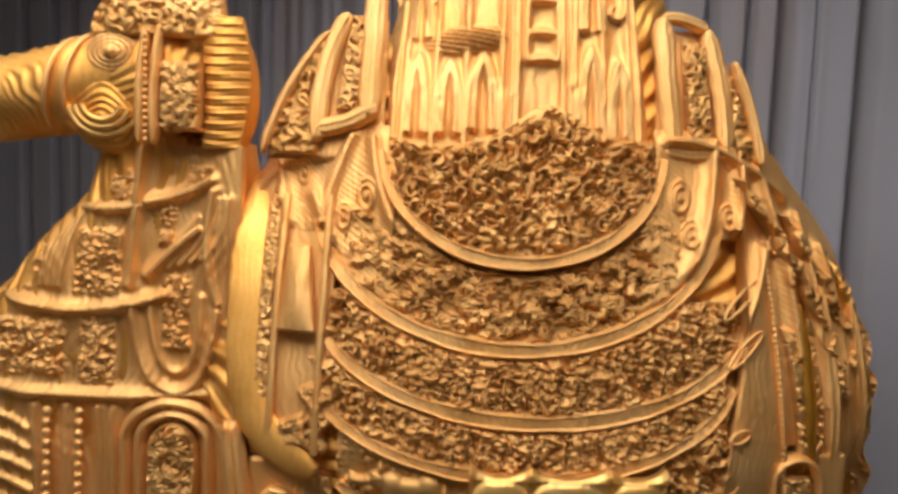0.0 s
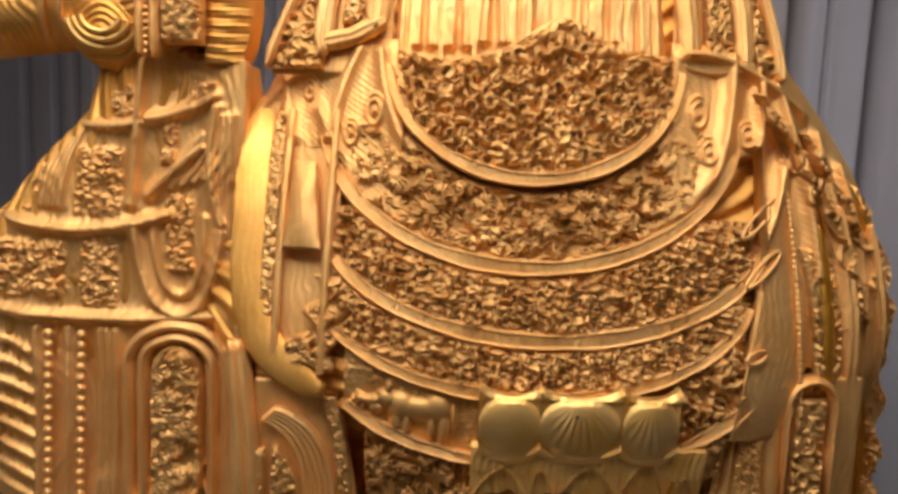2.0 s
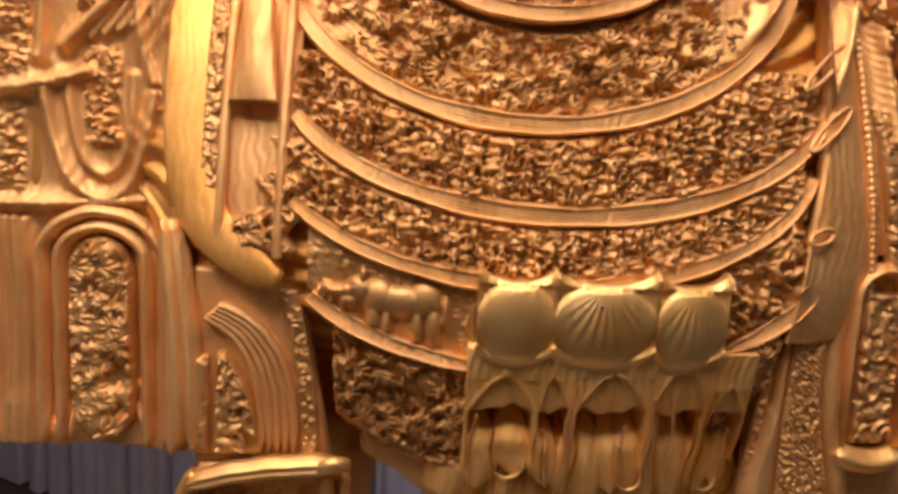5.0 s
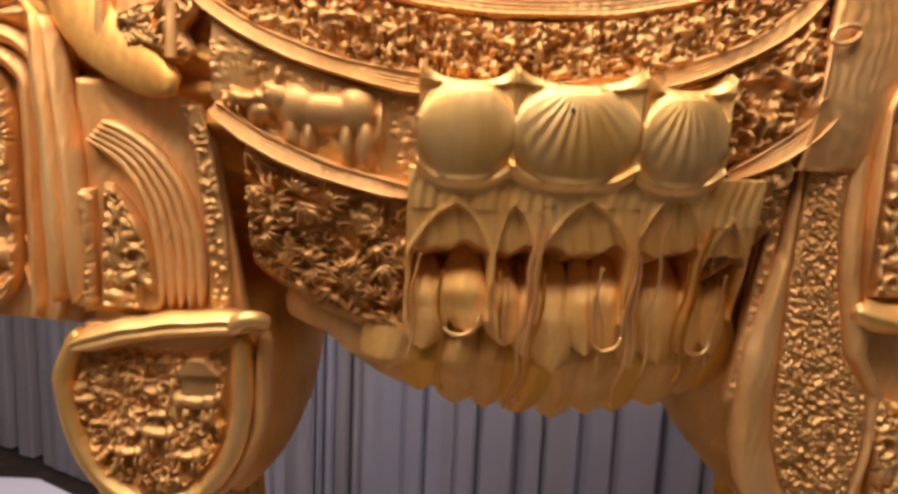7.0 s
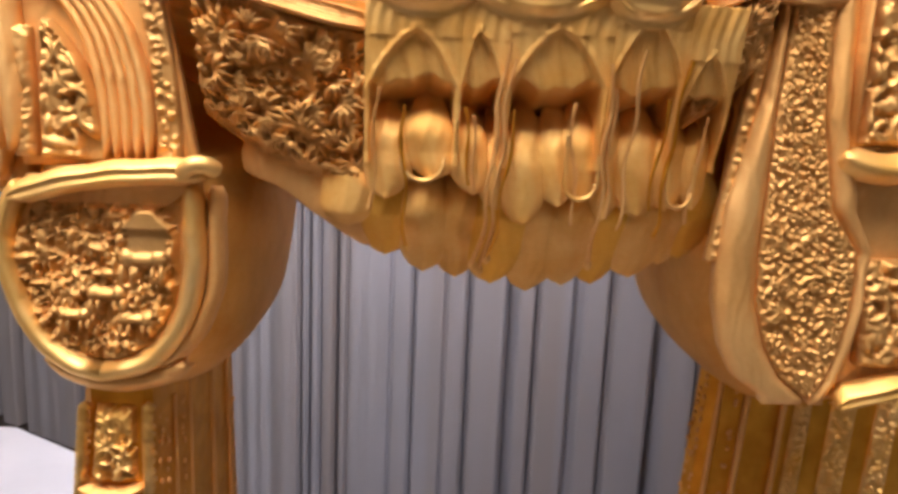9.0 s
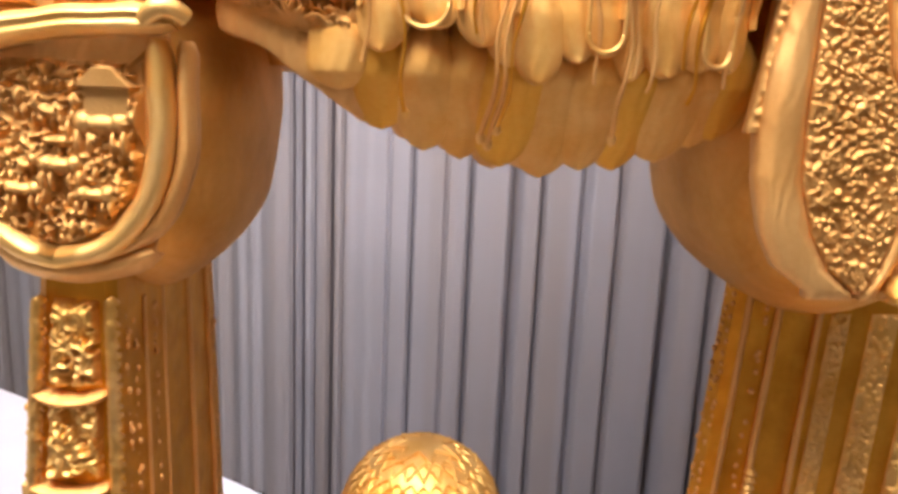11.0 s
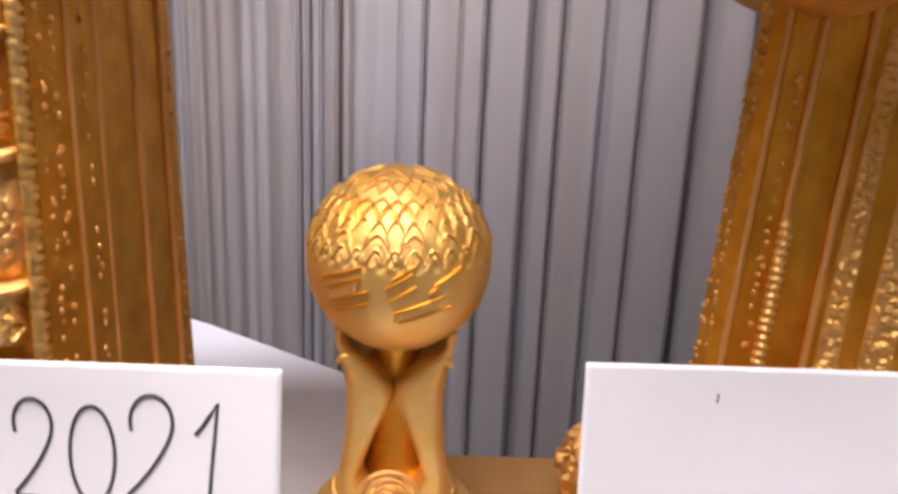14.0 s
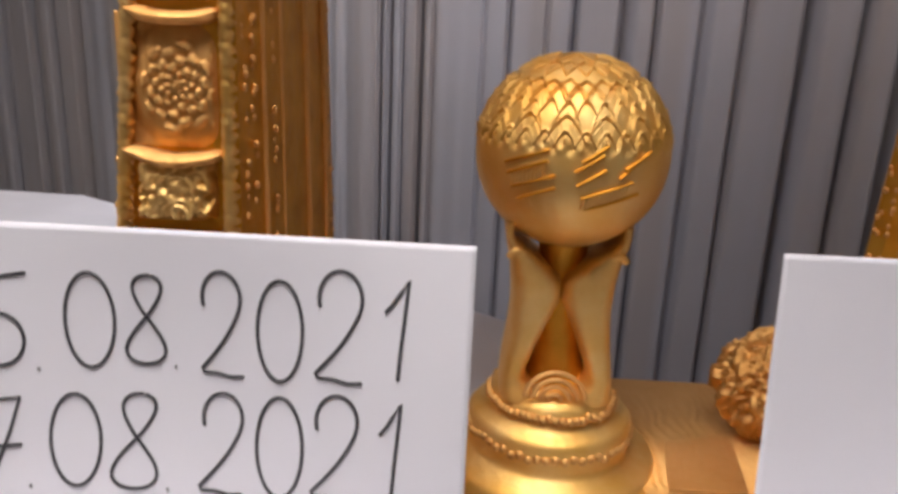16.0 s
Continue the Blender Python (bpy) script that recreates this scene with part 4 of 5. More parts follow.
# ---------------------------------------------------------------- drapery on the other flank
def drapery():
    d = thing("hip_drapery", (0.4, 0.85, 1.2), "golden drapery hanging over the hip in fluted folds and carved strips", "drapery")
    def fold(a, b, c, w, fl, mat=GOLD, out=0.012, name="fold", rise=0.012):
        p = bez((a[0], 0, a[1]), (b[0], 0, b[1]), (c[0], 0, c[1]), 40)
        p[:, 1] = np.minimum(skin(p[:, 0], p[:, 2]), 0.90) - out
        taper = np.clip(np.linspace(0.45, 2.5, 40), 0, 1)
        part(name, ribbon(p, w * taper, rise, fl), mat, d)
    # a plain panel that widens downwards, its free edge bound with a fine ribbed cord
    rim = lambda q: 0.3665 - 0.022 * q ** 1.6
    on = lambda X, Z: np.minimum(skin(X, Z), 0.90) - 0.011
    part("plain_panel", panel(lambda q: 0.292 + 0.044 * q, rim, 1.375, 1.662, on, lambda X, Z: 0.004 * np.exp(-((X - 0.335 + 0.1 * (Z - 1.5)) / 0.016) ** 2) + 0.0012 * np.sin(X * 160 + Z * 22) + 0.00015 * np.sin(Z * 420 + 4 * np.sin(X * 80))), GOLD, d, "plain smooth golden panel")
    q = np.linspace(0, 1, 220)
    z = 1.345 + 0.322 * q
    X = rim(q) + 0.001
    part("edge_cord", Shape().tube(np.stack([X, on(X, z) - 0.003, z], -1), 0.0030 + 0.0006 * np.sin(q * 330), 8), GOLD, d)
    for (px, pz), (ex, ez) in (((0.300, 1.535), (0.338, 1.572)), ((0.296, 1.585), (0.336, 1.625)), ((0.300, 1.462), (0.322, 1.470))):
        a = np.linspace(0, 2 * np.pi, 40)
        u, v = 0.5 + 0.5 * np.cos(a), 0.0055 * np.sin(a)
        nx, nz = -(ez - pz), ex - px
        n = math.hypot(nx, nz)
        lx, lz = px + (ex - px) * u + nx / n * v, pz + (ez - pz) * u + nz / n * v
        part("loop", Shape().tube(np.stack([lx, on(lx, lz) - 0.006, lz], -1), 0.0019, 8), GOLD, d)
    fold((0.385, 1.600), (0.398, 1.52), (0.398, 1.28), 0.024, 0, BROWN, 0.008)
    fold((0.410, 1.620), (0.427, 1.54), (0.428, 1.36), 0.020, 2, GOLD, 0.018)
    fold((0.435, 1.610), (0.453, 1.54), (0.455, 1.25), 0.026, 3, GOLD, 0.012)
    fold((0.452, 1.600), (0.470, 1.53), (0.474, 1.25), 0.018, 2, GOLD, 0.022)
    fold((0.425, 1.650), (0.490, 1.55), (0.500, 1.22), 0.026, 3, BROWN, 0.012)
    for k, (x, z0, z1) in enumerate(((0.412, 1.40, 1.585), (0.441, 1.36, 1.60), (0.484, 1.33, 1.59), (0.392, 1.42, 1.575))):
        part("carved_strip", panel(lambda q, x=x: x - 0.009 - 0.02 * q * q, lambda q, x=x: x + 0.009 - 0.02 * q * q, z0, z1, lambda X, Z: np.minimum(skin(X, Z), 0.90) - 0.012, lambda X, Z, k=k: carve(X, Z, 40 + k, 130, 0.008, 0.008, "figures")), CARVED, d)

    for k, (o, w, za, zb) in enumerate(((0.0, 0.020, 1.26, 1.66), (-0.030, 0.016, 1.40, 1.70), (-0.060, 0.014, 1.50, 1.735))):
        mid = lambda z, o=o: np.interp(z, (1.25, 1.40, 1.48, 1.55, 1.62, 1.68, 1.74), (0.515, 0.512, 0.503, 0.485, 0.455, 0.415, 0.372)) + o
        part("ruffle", panel(lambda q, a=za, b=zb, w=w: float(mid(a + (b - a) * q)) - w / 2 - 0.004 * math.sin(q * 31), lambda q, a=za, b=zb, w=w: float(mid(a + (b - a) * q)) + w / 2 + 0.005 * math.sin(q * 43 + 1), za, zb,
             lambda X, Z, k=k: np.minimum(skin(X, Z), 0.90) - 0.014 - 0.006 * k, lambda X, Z, k=k: np.maximum(carve(X, Z, 46 + k, 110, 0.011, 0.016, "crowd"), carve(X, Z, 49 + k, 160, 0.007, 0.009, "curls")), 0.0012), CARVED if k else GOLD, d, "crumpled carved ruffle")


drapery()

# ---------------------------------------------------------------- head harness, neck and chest
def harness():
    h = thing("head_harness", (-0.33, 0.84, 1.75), "golden head harness with carved cheek panel, strap and ribbed crest", "bridle")
    part("cheek_panel", panel(lambda q: -0.322, lambda q: -0.277, 1.765, 1.842, 0.838, lambda X, Z: carve(X, Z, 51, 110, 0.008, 0.013, "leaves"), bulge=0.004), CARVED, h, "dark carved cheek panel")
    for x in (-0.327, -0.342):
        part("strap", ribbon(bez((x, 0.832, 1.75), (x - 0.003, 0.826, 1.80), (x + 0.004, 0.838, 1.88)), 0.011, 0.006, 1), GOLD, h)
    bead = Shape().ball((0, 0, 0), 0.0028, 8, 6).mesh("bead", GOLD)
    for k in range(16):
        b = new("bead", bead)
        b.parent, b.matrix_parent_inverse = h, h.matrix_world.inverted()
        b.location = (-0.335, 0.828, 1.755 + k * 0.0075)
    eye = Shape()
    for r in (0.008, 0.014, 0.020, 0.026):
        a = np.linspace(0, 2 * np.pi, 28, endpoint=False)
        eye.tube(np.stack([-0.378 + r * np.cos(a), 0.838 + 0 * a + r * 0.25, 1.850 + 0.72 * r * np.sin(a)], -1), 0.0032, 8, closed=True)
    eye.ball((-0.378, 0.838, 1.850), 0.007, 12, 8)
    part("eye_ring", eye, GOLD, h, "ringed eye ornament")
    for r in (0.022, 0.031, 0.040):
        a = np.linspace(np.pi * 1.05, np.pi * 1.9, 24)
        part("jaw_fold", Shape().tube(np.stack([-0.388 + r * np.cos(a), 0.833 + 0 * a + 11 * (r - 0.012) ** 2 + 0.004, 1.795 + 0.9 * r * np.sin(a)], -1), 0.0034, 8), PALE, h)
    crest = lambda X, Z: carve(X, Z, 52, 190, 0.008, 0.008, "figures")
    part("crest", panel(lambda q: -0.408 + 0.03 * q * q, lambda q: -0.252 - 0.012 * q, 1.868, 1.935, lambda X, Z: 0.842 + 0.25 * np.clip(Z - 1.87, 0, 1) + 2 * (X + 0.33) ** 2, crest, bulge=0.01), CARVED, h, "carved crest over the brow")
    ribs = lambda X, Z: 0.0013 * np.sin(Z * 2 * np.pi / 0.0125 + 0.9 * np.sin(X * 70) + 1.3 * np.sin(Z * 47)) + 0.0008 * np.sin(Z * 1150 + 2 * np.sin(X * 90))
    part("mane", panel(lambda q: -0.279, lambda q: -0.246 + 0.018 * np.sin(np.pi * (0.1 + 0.75 * q)), 1.748, 1.895, lambda X, Z: 0.848 + 9.0 * (X + 0.268) ** 2, ribs, bulge=0.008), AMBER, h, "brown-gold ribbed mane")
    for x, r in ((-0.43, 0.060), (-0.452, 0.058)):
        a = np.linspace(0, 2 * np.pi, 40, endpoint=False)
        zc = 1.820 + 0.2 * (x + 0.43)
        lean = 0.18 * np.sin(a) * r
        part("muzzle_band", Shape().tube(np.stack([x + lean, 0.90 + r * np.cos(a), zc + r * 0.95 * np.sin(a)], -1), 0.0032, 8, closed=True), GOLD, h)

def neck_cloth():
    c = thing("chest_cloth", (-0.4, 0.85, 1.22), "gilded neck and chest cloth with collars, beads and oval panels", "animal trappings")
    n, m = 250, 380
    Z = np.linspace(1.222, 1.752, m)[:, None] + np.zeros((1, n))
    u = np.linspace(0, 1, n)[None]
    X = neck_edge(Z) + (-0.236 - neck_edge(Z)) * u
    H = np.zeros_like(X)
    # carved fields with soft borders: centre, half sizes, lean
    for k, (cx, cz, hx, hz, lean, kind) in enumerate(((-0.403, 1.613, 0.030, 0.042, 0.05, "crowd"), (-0.376, 1.705, 0.017, 0.020, 0.0, "leaves"), (-0.484, 1.622, 0.012, 0.050, 0.32, "curls"), (-0.312, 1.556, 0.018, 0.048, 0.0, "crowd"),
                                                        (-0.323, 1.658, 0.009, 0.026, 0.1, "curls"), (-0.406, 1.508, 0.023, 0.044, 0.0, "crowd"), (-0.492, 1.510, 0.052, 0.036, 0.0, "figures"), (-0.285, 1.715, 0.016, 0.014, 0.3, "leaves"))):
        du, dv = (X - cx - lean * (Z - cz)) / hx, (Z - cz) / hz
        mask = np.clip((1 - np.maximum(np.abs(du), np.abs(dv)) ** 1.5) * 4, 0, 1)
        on = mask > 0
        H[on] = mask[on] * (1.3 * carve(X[on], Z[on], 61 + k, int(hx * hz * 90000) + 8, 0.0075, 0.012, kind) - 0.005)
    bold = (((-0.56, 1.583), (-0.44, 1.535), (-0.325, 1.578)), ((-0.57, 1.468), (-0.44, 1.445), (-0.250, 1.466)), ((-0.437, 1.680), (-0.40, 1.672), (-0.355, 1.680)), ((-0.345, 1.685), (-0.31, 1.69), (-0.270, 1.712)),
            ((-0.366, 1.590), (-0.360, 1.66), (-0.348, 1.75)), ((-0.345, 1.600), (-0.318, 1.63), (-0.285, 1.655)), ((-0.268, 1.70), (-0.285, 1.63), (-0.262, 1.57)), ((-0.362, 1.56), (-0.352, 1.465), (-0.312, 1.462)), ((-0.262, 1.56), (-0.272, 1.465), (-0.312, 1.462)))
    H = np.maximum(H, crests(X, Z, bold, 0.013, 0.0050))
    fine = [((-0.476 + k * .009, 1.585), (-0.470 + k * .009, 1.64), (-0.448 + k * .008, 1.675)) for k in range(4)]
    fine += [((-0.335 + k * .013, 1.605 + k * .004), (-0.312 + k * .014, 1.64), (-0.285 + k * .008, 1.668 + .004 * k)) for k in range(5)]
    fine += [((-0.266 + k * .010, 1.475), (-0.260 + k * .009, 1.56), (-0.262 + k * .008, 1.69)) for k in range(3)]
    fine += [((-0.342, 1.575), (-0.340, 1.490), (-0.312, 1.485)), ((-0.282, 1.575), (-0.284, 1.490), (-0.312, 1.485))]
    fine += [((x, 1.440), (x + 0.003, 1.33), (x - 0.004, 1.225)) for x in (-0.480, -0.443, -0.406, -0.397, -0.387)]
    fine += [((-0.57, z + 0.006), (-0.52, z + 0.004), (-0.488, z - 0.012)) for z in np.arange(1.425, 1.23, -0.026)]
    fine += [((-0.252 + k * .006, 1.45), (-0.246 + k * .006, 1.38), (-0.256 + k * .005, 1.235)) for k in range(3)]
    H = np.maximum(H, crests(X, Z, fine, 0.0075, 0.0032))
    flow = X * 38 + 0.9 * np.sin(Z * 31 + X * 12) + 0.7 * np.sin(X * 47 - Z * 23)
    H = H + 0.0005 * np.sin(flow * 9) + 0.0020 * np.sin(flow * 1.7)
    H *= np.clip(np.minimum(u, 1 - u) * 18, 0, 1)
    Y = 0.864 + 0.09 * (1 - u) ** 10 - H - 0.012 * np.clip((X + 0.29) / 0.05, 0, 1)
    part("cloth", Shape().grid(np.stack([X, Y, Z], -1), thick=0.02), GOLD, c, "cast cloth with collars, ridges and carved fields")
    def strip(pts, w, rise, fl, y, name="collar", mat=GOLD):
        p = bez(*[(a, y, b) for a, b in pts], 40)
        part(name, ribbon(p, w, 0.62 * rise, fl), mat, c)
    # bead strings and flutes on the chest
    bead = Shape().ball((0, 0, 0), (0.0058, 0.005, 0.0058), 10, 7).mesh("bead", GOLD)
    for x in (-0.462, -0.424):
        for k in range(17):
            b = new("bead", bead)
            b.parent, b.matrix_parent_inverse = c, c.matrix_world.inverted()
            b.location = (x - 0.0012 * k * 0.3, 0.856, 1.436 - k * 0.0128)
    # tall arched oval
    z0, z1 = 1.232, 1.428
    oval = lambda h: (lambda q: -0.313 + h * np.clip(1 - (2 * q - 1) ** 6, 0.02, 1) ** 0.5)
    oval_part = part("oval_relief", panel(oval(-0.030), oval(0.030), z0, z1, 0.852, lambda X, Z: carve(X, Z, 68, 150, 0.010, 0.012, "leaves")), CARVED, c, "tall oval panel of leafy relief")
    for h, w in ((0.041, 0.014), (0.058, 0.014)):
        q = np.linspace(0.0, 1, 60)
        a = np.pi * q
        p = np.concatenate([np.stack([np.full(20, -0.313 - h), np.full(20, 0.856), np.linspace(1.225, 1.40, 20)], -1), np.stack([-0.313 - h * np.cos(a), 0.856 + 0 * a, 1.402 + (h * 0.85) * np.sin(a)], -1), np.stack([np.full(20, -0.313 + h), np.full(20, 0.856), np.linspace(1.40, 1.225, 20)], -1)])
        part("oval_frame", ribbon(p, w, 0.009, 1), GOLD, oval_part)
    for k in range(5):
        strip(((-0.245 + k * .005, 1.46), (-0.240 + k * .006, 1.38), (-0.252 + k * .004, 1.235)), 0.009, 0.008, 0, 0.846 - 0.008 * k, "flute")


harness()
neck_cloth()


# ---------------------------------------------------------------- leg guards
def shin(zs, outline):
    """A flared shin; outline gives its level cut, f running from 0 at the knee to 1 at the table."""
    P = np.array([[(x, y, z) for x, y in outline((1.09 - z) / 0.47)] for z in zs])
    k = P.shape[1]
    return Shape().grid(P, wrap=True).add(P[-1], [tuple(range(k))]).add(P[0], [tuple(range(k))[::-1]])


def stud_rows(g, seed, rows):
    """Uneven rows of small studs; rows: x at the knee, its drift downwards, and depth."""
    r = np.random.RandomState(seed)
    stud = Shape().ball((0, 0, 0), (0.0021, 0.0021, 0.0026), 7, 5).mesh("stud", GOLD)
    for x, dx, y in rows:
        for z in np.arange(0.70, 1.06, 0.0072):
            if r.rand() < 0.22:
                continue
            o = new("stud", stud)
            o.parent, o.matrix_parent_inverse = g, g.matrix_world.inverted()
            o.location = (x + r.normal(0, 0.0010) + dx * (1.09 - z) / 0.47, y + r.normal(0, 0.0012), z + r.normal(0, 0.0028))


def upright_cord(g, x, dx, y, thick, mat=None, ribbed=0.0, top=1.07):
    z = np.linspace(0.65, top, 160 if ribbed else 30)
    f = (1.09 - z) / 0.47
    part("cord", Shape().tube(np.stack([x + dx * f, y + 0 * z, z], -1), thick + ribbed * np.sin(z * 900), 8), mat or GOLD, g)


def left_guard():
    g = thing("leg_guard", (-0.15, 0.8, TABLE_Z), "gilded leg guard with a niche, knee shield and carved shin", "leg armour", "leg guards")
    part("shin", shin(np.linspace(TABLE_Z, 1.095, 16), lambda f: [(-0.178 - 0.042 * f, 1.0), (-0.178 - 0.042 * f, 0.80), (-0.170 - 0.042 * f, 0.790), (-0.132 - 0.002 * f, 0.786),
         (-0.126 - 0.002 * f, 0.79), (-0.123 + 0.003 * f, 0.84), (-0.120 + 0.006 * f, 0.90), (-0.118 + 0.012 * f, 0.985), (-0.122 + 0.012 * f, 1.0)]), BROWN, g, "brown-gold flared shin", smooth=False)
    # thigh: pointed arch niche and ribs
    part("niche_relief", panel(lambda q: -0.188 + 0.004 * q, lambda q: -0.148 - 0.03 * q ** 3, 1.255, 1.345, 0.776, lambda X, Z: carve(X, Z, 71, 60, 0.010, 0.010, "figures")), CARVED, g, "small carved niche under a pointed arch")
    for k in range(5):
        p = bez((-0.195 + .003 * k, 0.778 - .001 * k, 1.374 + .003 * k), (-0.142 + .007 * k, 0.778, 1.355 + .003 * k), (-0.147 + .007 * k, 0.778, 1.256), 30)
        part("arch_rib", ribbon(p, 0.0080, 0.0045, 0), GOLD, g)
    part("stipple", panel(lambda q: -0.112 - 0.02 * q * q, lambda q: -0.098 - 0.02 * q * q, 1.256, 1.40, 0.776, lambda X, Z: carve(X, Z, 72, 240, 0.004, 0.004, "stipple")), CARVED, g)
    part("stipple", panel(lambda q: -0.205, lambda q: -0.192, 1.256, 1.34, 0.776, lambda X, Z: carve(X, Z, 73, 90, 0.006, 0.005, "figures")), CARVED, g)
    for x0, x1 in ((-0.205, -0.225), (-0.218, -0.232)):
        part("fold", ribbon(bez((x0, 0.778, 1.26), (x0 + 0.004, 0.772, 1.34), (x1, 0.79, 1.455)), 0.018, 0.010, 1), GOLD, g)
    part("thigh_plate", panel(lambda q: -0.205 + 0.0 * q, lambda q: -0.088 - 0.03 * q, 1.25, 1.415, 0.785, None, 0.004, 0.004), GOLD, g)
    # knee shield
    def edge(sgn, c=-0.151, half=0.064):
        return lambda q: c + sgn * half * (1 - (1 - np.clip(q * (1.12 if sgn < 0 else 1.5), 0, 1)) ** 2.3) ** 0.5 + (0.014 * np.clip((q - 0.72) / 0.28, 0, 1) if sgn < 0 else 0)
    shield = part("knee_shield", panel(edge(-1), edge(1), 1.104, 1.244, 0.778, None, 0.004), GOLD, g, "bright rounded knee shield")
    def scene_relief(X, Z):
        H = np.maximum(0.9 * carve(X, Z, 74, 150, 0.0080, 0.013, "crowd"), carve(X, Z, 75, 150, 0.0045, 0.007, "curls"))
        H = np.maximum(H, beasts(X, Z, ((-0.122, 1.190, 0.75, -1), (-0.148, 1.165, 0.6, 1), (-0.128, 1.148, 0.55, -1), (-0.170, 1.150, 0.5, 1)), 0.012))
        hut = (np.abs(X + 0.119) < 0.013) & (np.abs(Z - 1.203) < 0.008)
        roof = (Z > 1.211) & (np.abs(X + 0.119) < 0.017 * np.clip((1.228 - Z) / 0.017, 0, 1))
        return np.where(roof, 0.013, np.where(hut, 0.009, H))
    part("shield_relief", panel(edge(-1, -0.156, 0.055), edge(1, -0.156, 0.056), 1.116, 1.226, 0.777, scene_relief, 0.0008), CARVED, shield, "crowded relief on the shield")
    q = np.linspace(0, 1, 40)
    zz = 1.108 + 0.132 * q
    p = np.concatenate([np.stack([np.array([edge(-1)(t) for t in q]) - 0.002, 0.772 + 0 * q, zz], -1)[::-1], np.stack([np.array([edge(1)(t) for t in q]) - 0.002, 0.772 + 0 * q, zz], -1)])
    part("shield_rim", ribbon(p, 0.015, 0.008, 0), PALE, shield, "bright raised rim")
    p = np.stack([np.array([edge(1)(t) for t in q]) + 0.011, 0.780 + 0 * q, zz], -1)
    part("shield_rim", ribbon(p, 0.012, 0.008, 0), GOLD, shield)
    part("shield_top", ribbon(bez((-0.205, 0.768, 1.230), (-0.15, 0.760, 1.252), (-0.078, 0.768, 1.250)), 0.018, 0.010, 2), PALE, shield)
    part("shield_hook", Shape().tube(bez((-0.092, 0.762, 1.250), (-0.082, 0.752, 1.262), (-0.072, 0.766, 1.252), 12), 0.006, 10), PALE, shield)
    part("shield_base", ribbon(bez((-0.195, 0.786, 1.115), (-0.15, 0.772, 1.088), (-0.098, 0.786, 1.112)), 0.020, 0.010, 1), GOLD, shield)
    # shin front: carved fields between rope edges
    x0 = lambda z: -0.172 - 0.042 * (1.09 - z) / 0.47
    x1 = lambda z: -0.132 - 0.006 * (1.09 - z) / 0.47
    for k, (zb, zt, kind) in enumerate(((1.020, 1.078, "curls"), (0.955, 1.012, "figures"), (0.830, 0.868, "figures"), (0.640, 0.70, "figures"))):
        part("shin_relief", panel(lambda q, a=zb, b=zt: x0(a + (b - a) * q) + 0.008, lambda q, a=zb, b=zt: x1(a + (b - a) * q) - 0.004, zb, zt, 0.788, lambda X, Z, k=k, kind=kind: carve(X, Z, 76 + k, 75, 0.008, 0.013, kind), 0.0009), PALE, g)
    def rosette(X, Z):
        d = np.hypot((X + 0.158) / 1.0, (Z - 0.908) / 1.25)
        a = np.arctan2(Z - 0.908, X + 0.158)
        return 0.006 * np.clip(1 - (d / 0.030) ** 4, 0, 1) + (d < 0.021) * 0.003 * (np.sin(8 * a) * np.sin(d * 900) > 0.1)
    part("rosette", panel(lambda q: -0.194, lambda q: -0.136, 0.874, 0.948, 0.787, rosette, 0.0009), GOLD, g, "rosette boss with pierced tracery")
    for z in (0.950, 0.872, 1.016):
        part("shelf", ribbon(bez((x0(z), 0.784, z), (-0.155, 0.772, z - 0.010), (x1(z), 0.784, z)), 0.008, 0.006, 1), GOLD, g)
    for f, w in ((x0, 0.0), (x1, 0.004)):
        z = np.linspace(0.64, 1.08, 150)
        x = np.array([f(q) for q in z]) + w
        part("rope_edge", Shape().tube(np.stack([x + 0.0012 * np.sin(z * 900), 0.783 + 0.0012 * np.cos(z * 900), z], -1), 0.0042 + 0.001 * np.sin(z * 900), 8), PALE, g)
    stud_rows(g, 81, ((-0.176, -0.042, 0.787), (-0.170, -0.040, 0.784), (-0.1255, -0.002, 0.800), (-0.1245, 0.0, 0.812), (-0.123, 0.002, 0.845), (-0.1190, 0.012, 0.965), (-0.1190, 0.012, 0.978)))
    for x, dx, y, w in ((-0.1235, 0.002, 0.828, 0.0022), (-0.1225, 0.003, 0.862, 0.0026), (-0.1195, 0.007, 0.915, 0.0030), (-0.1175, 0.010, 0.962, 0.0026)):
        upright_cord(g, x, dx, y, w)


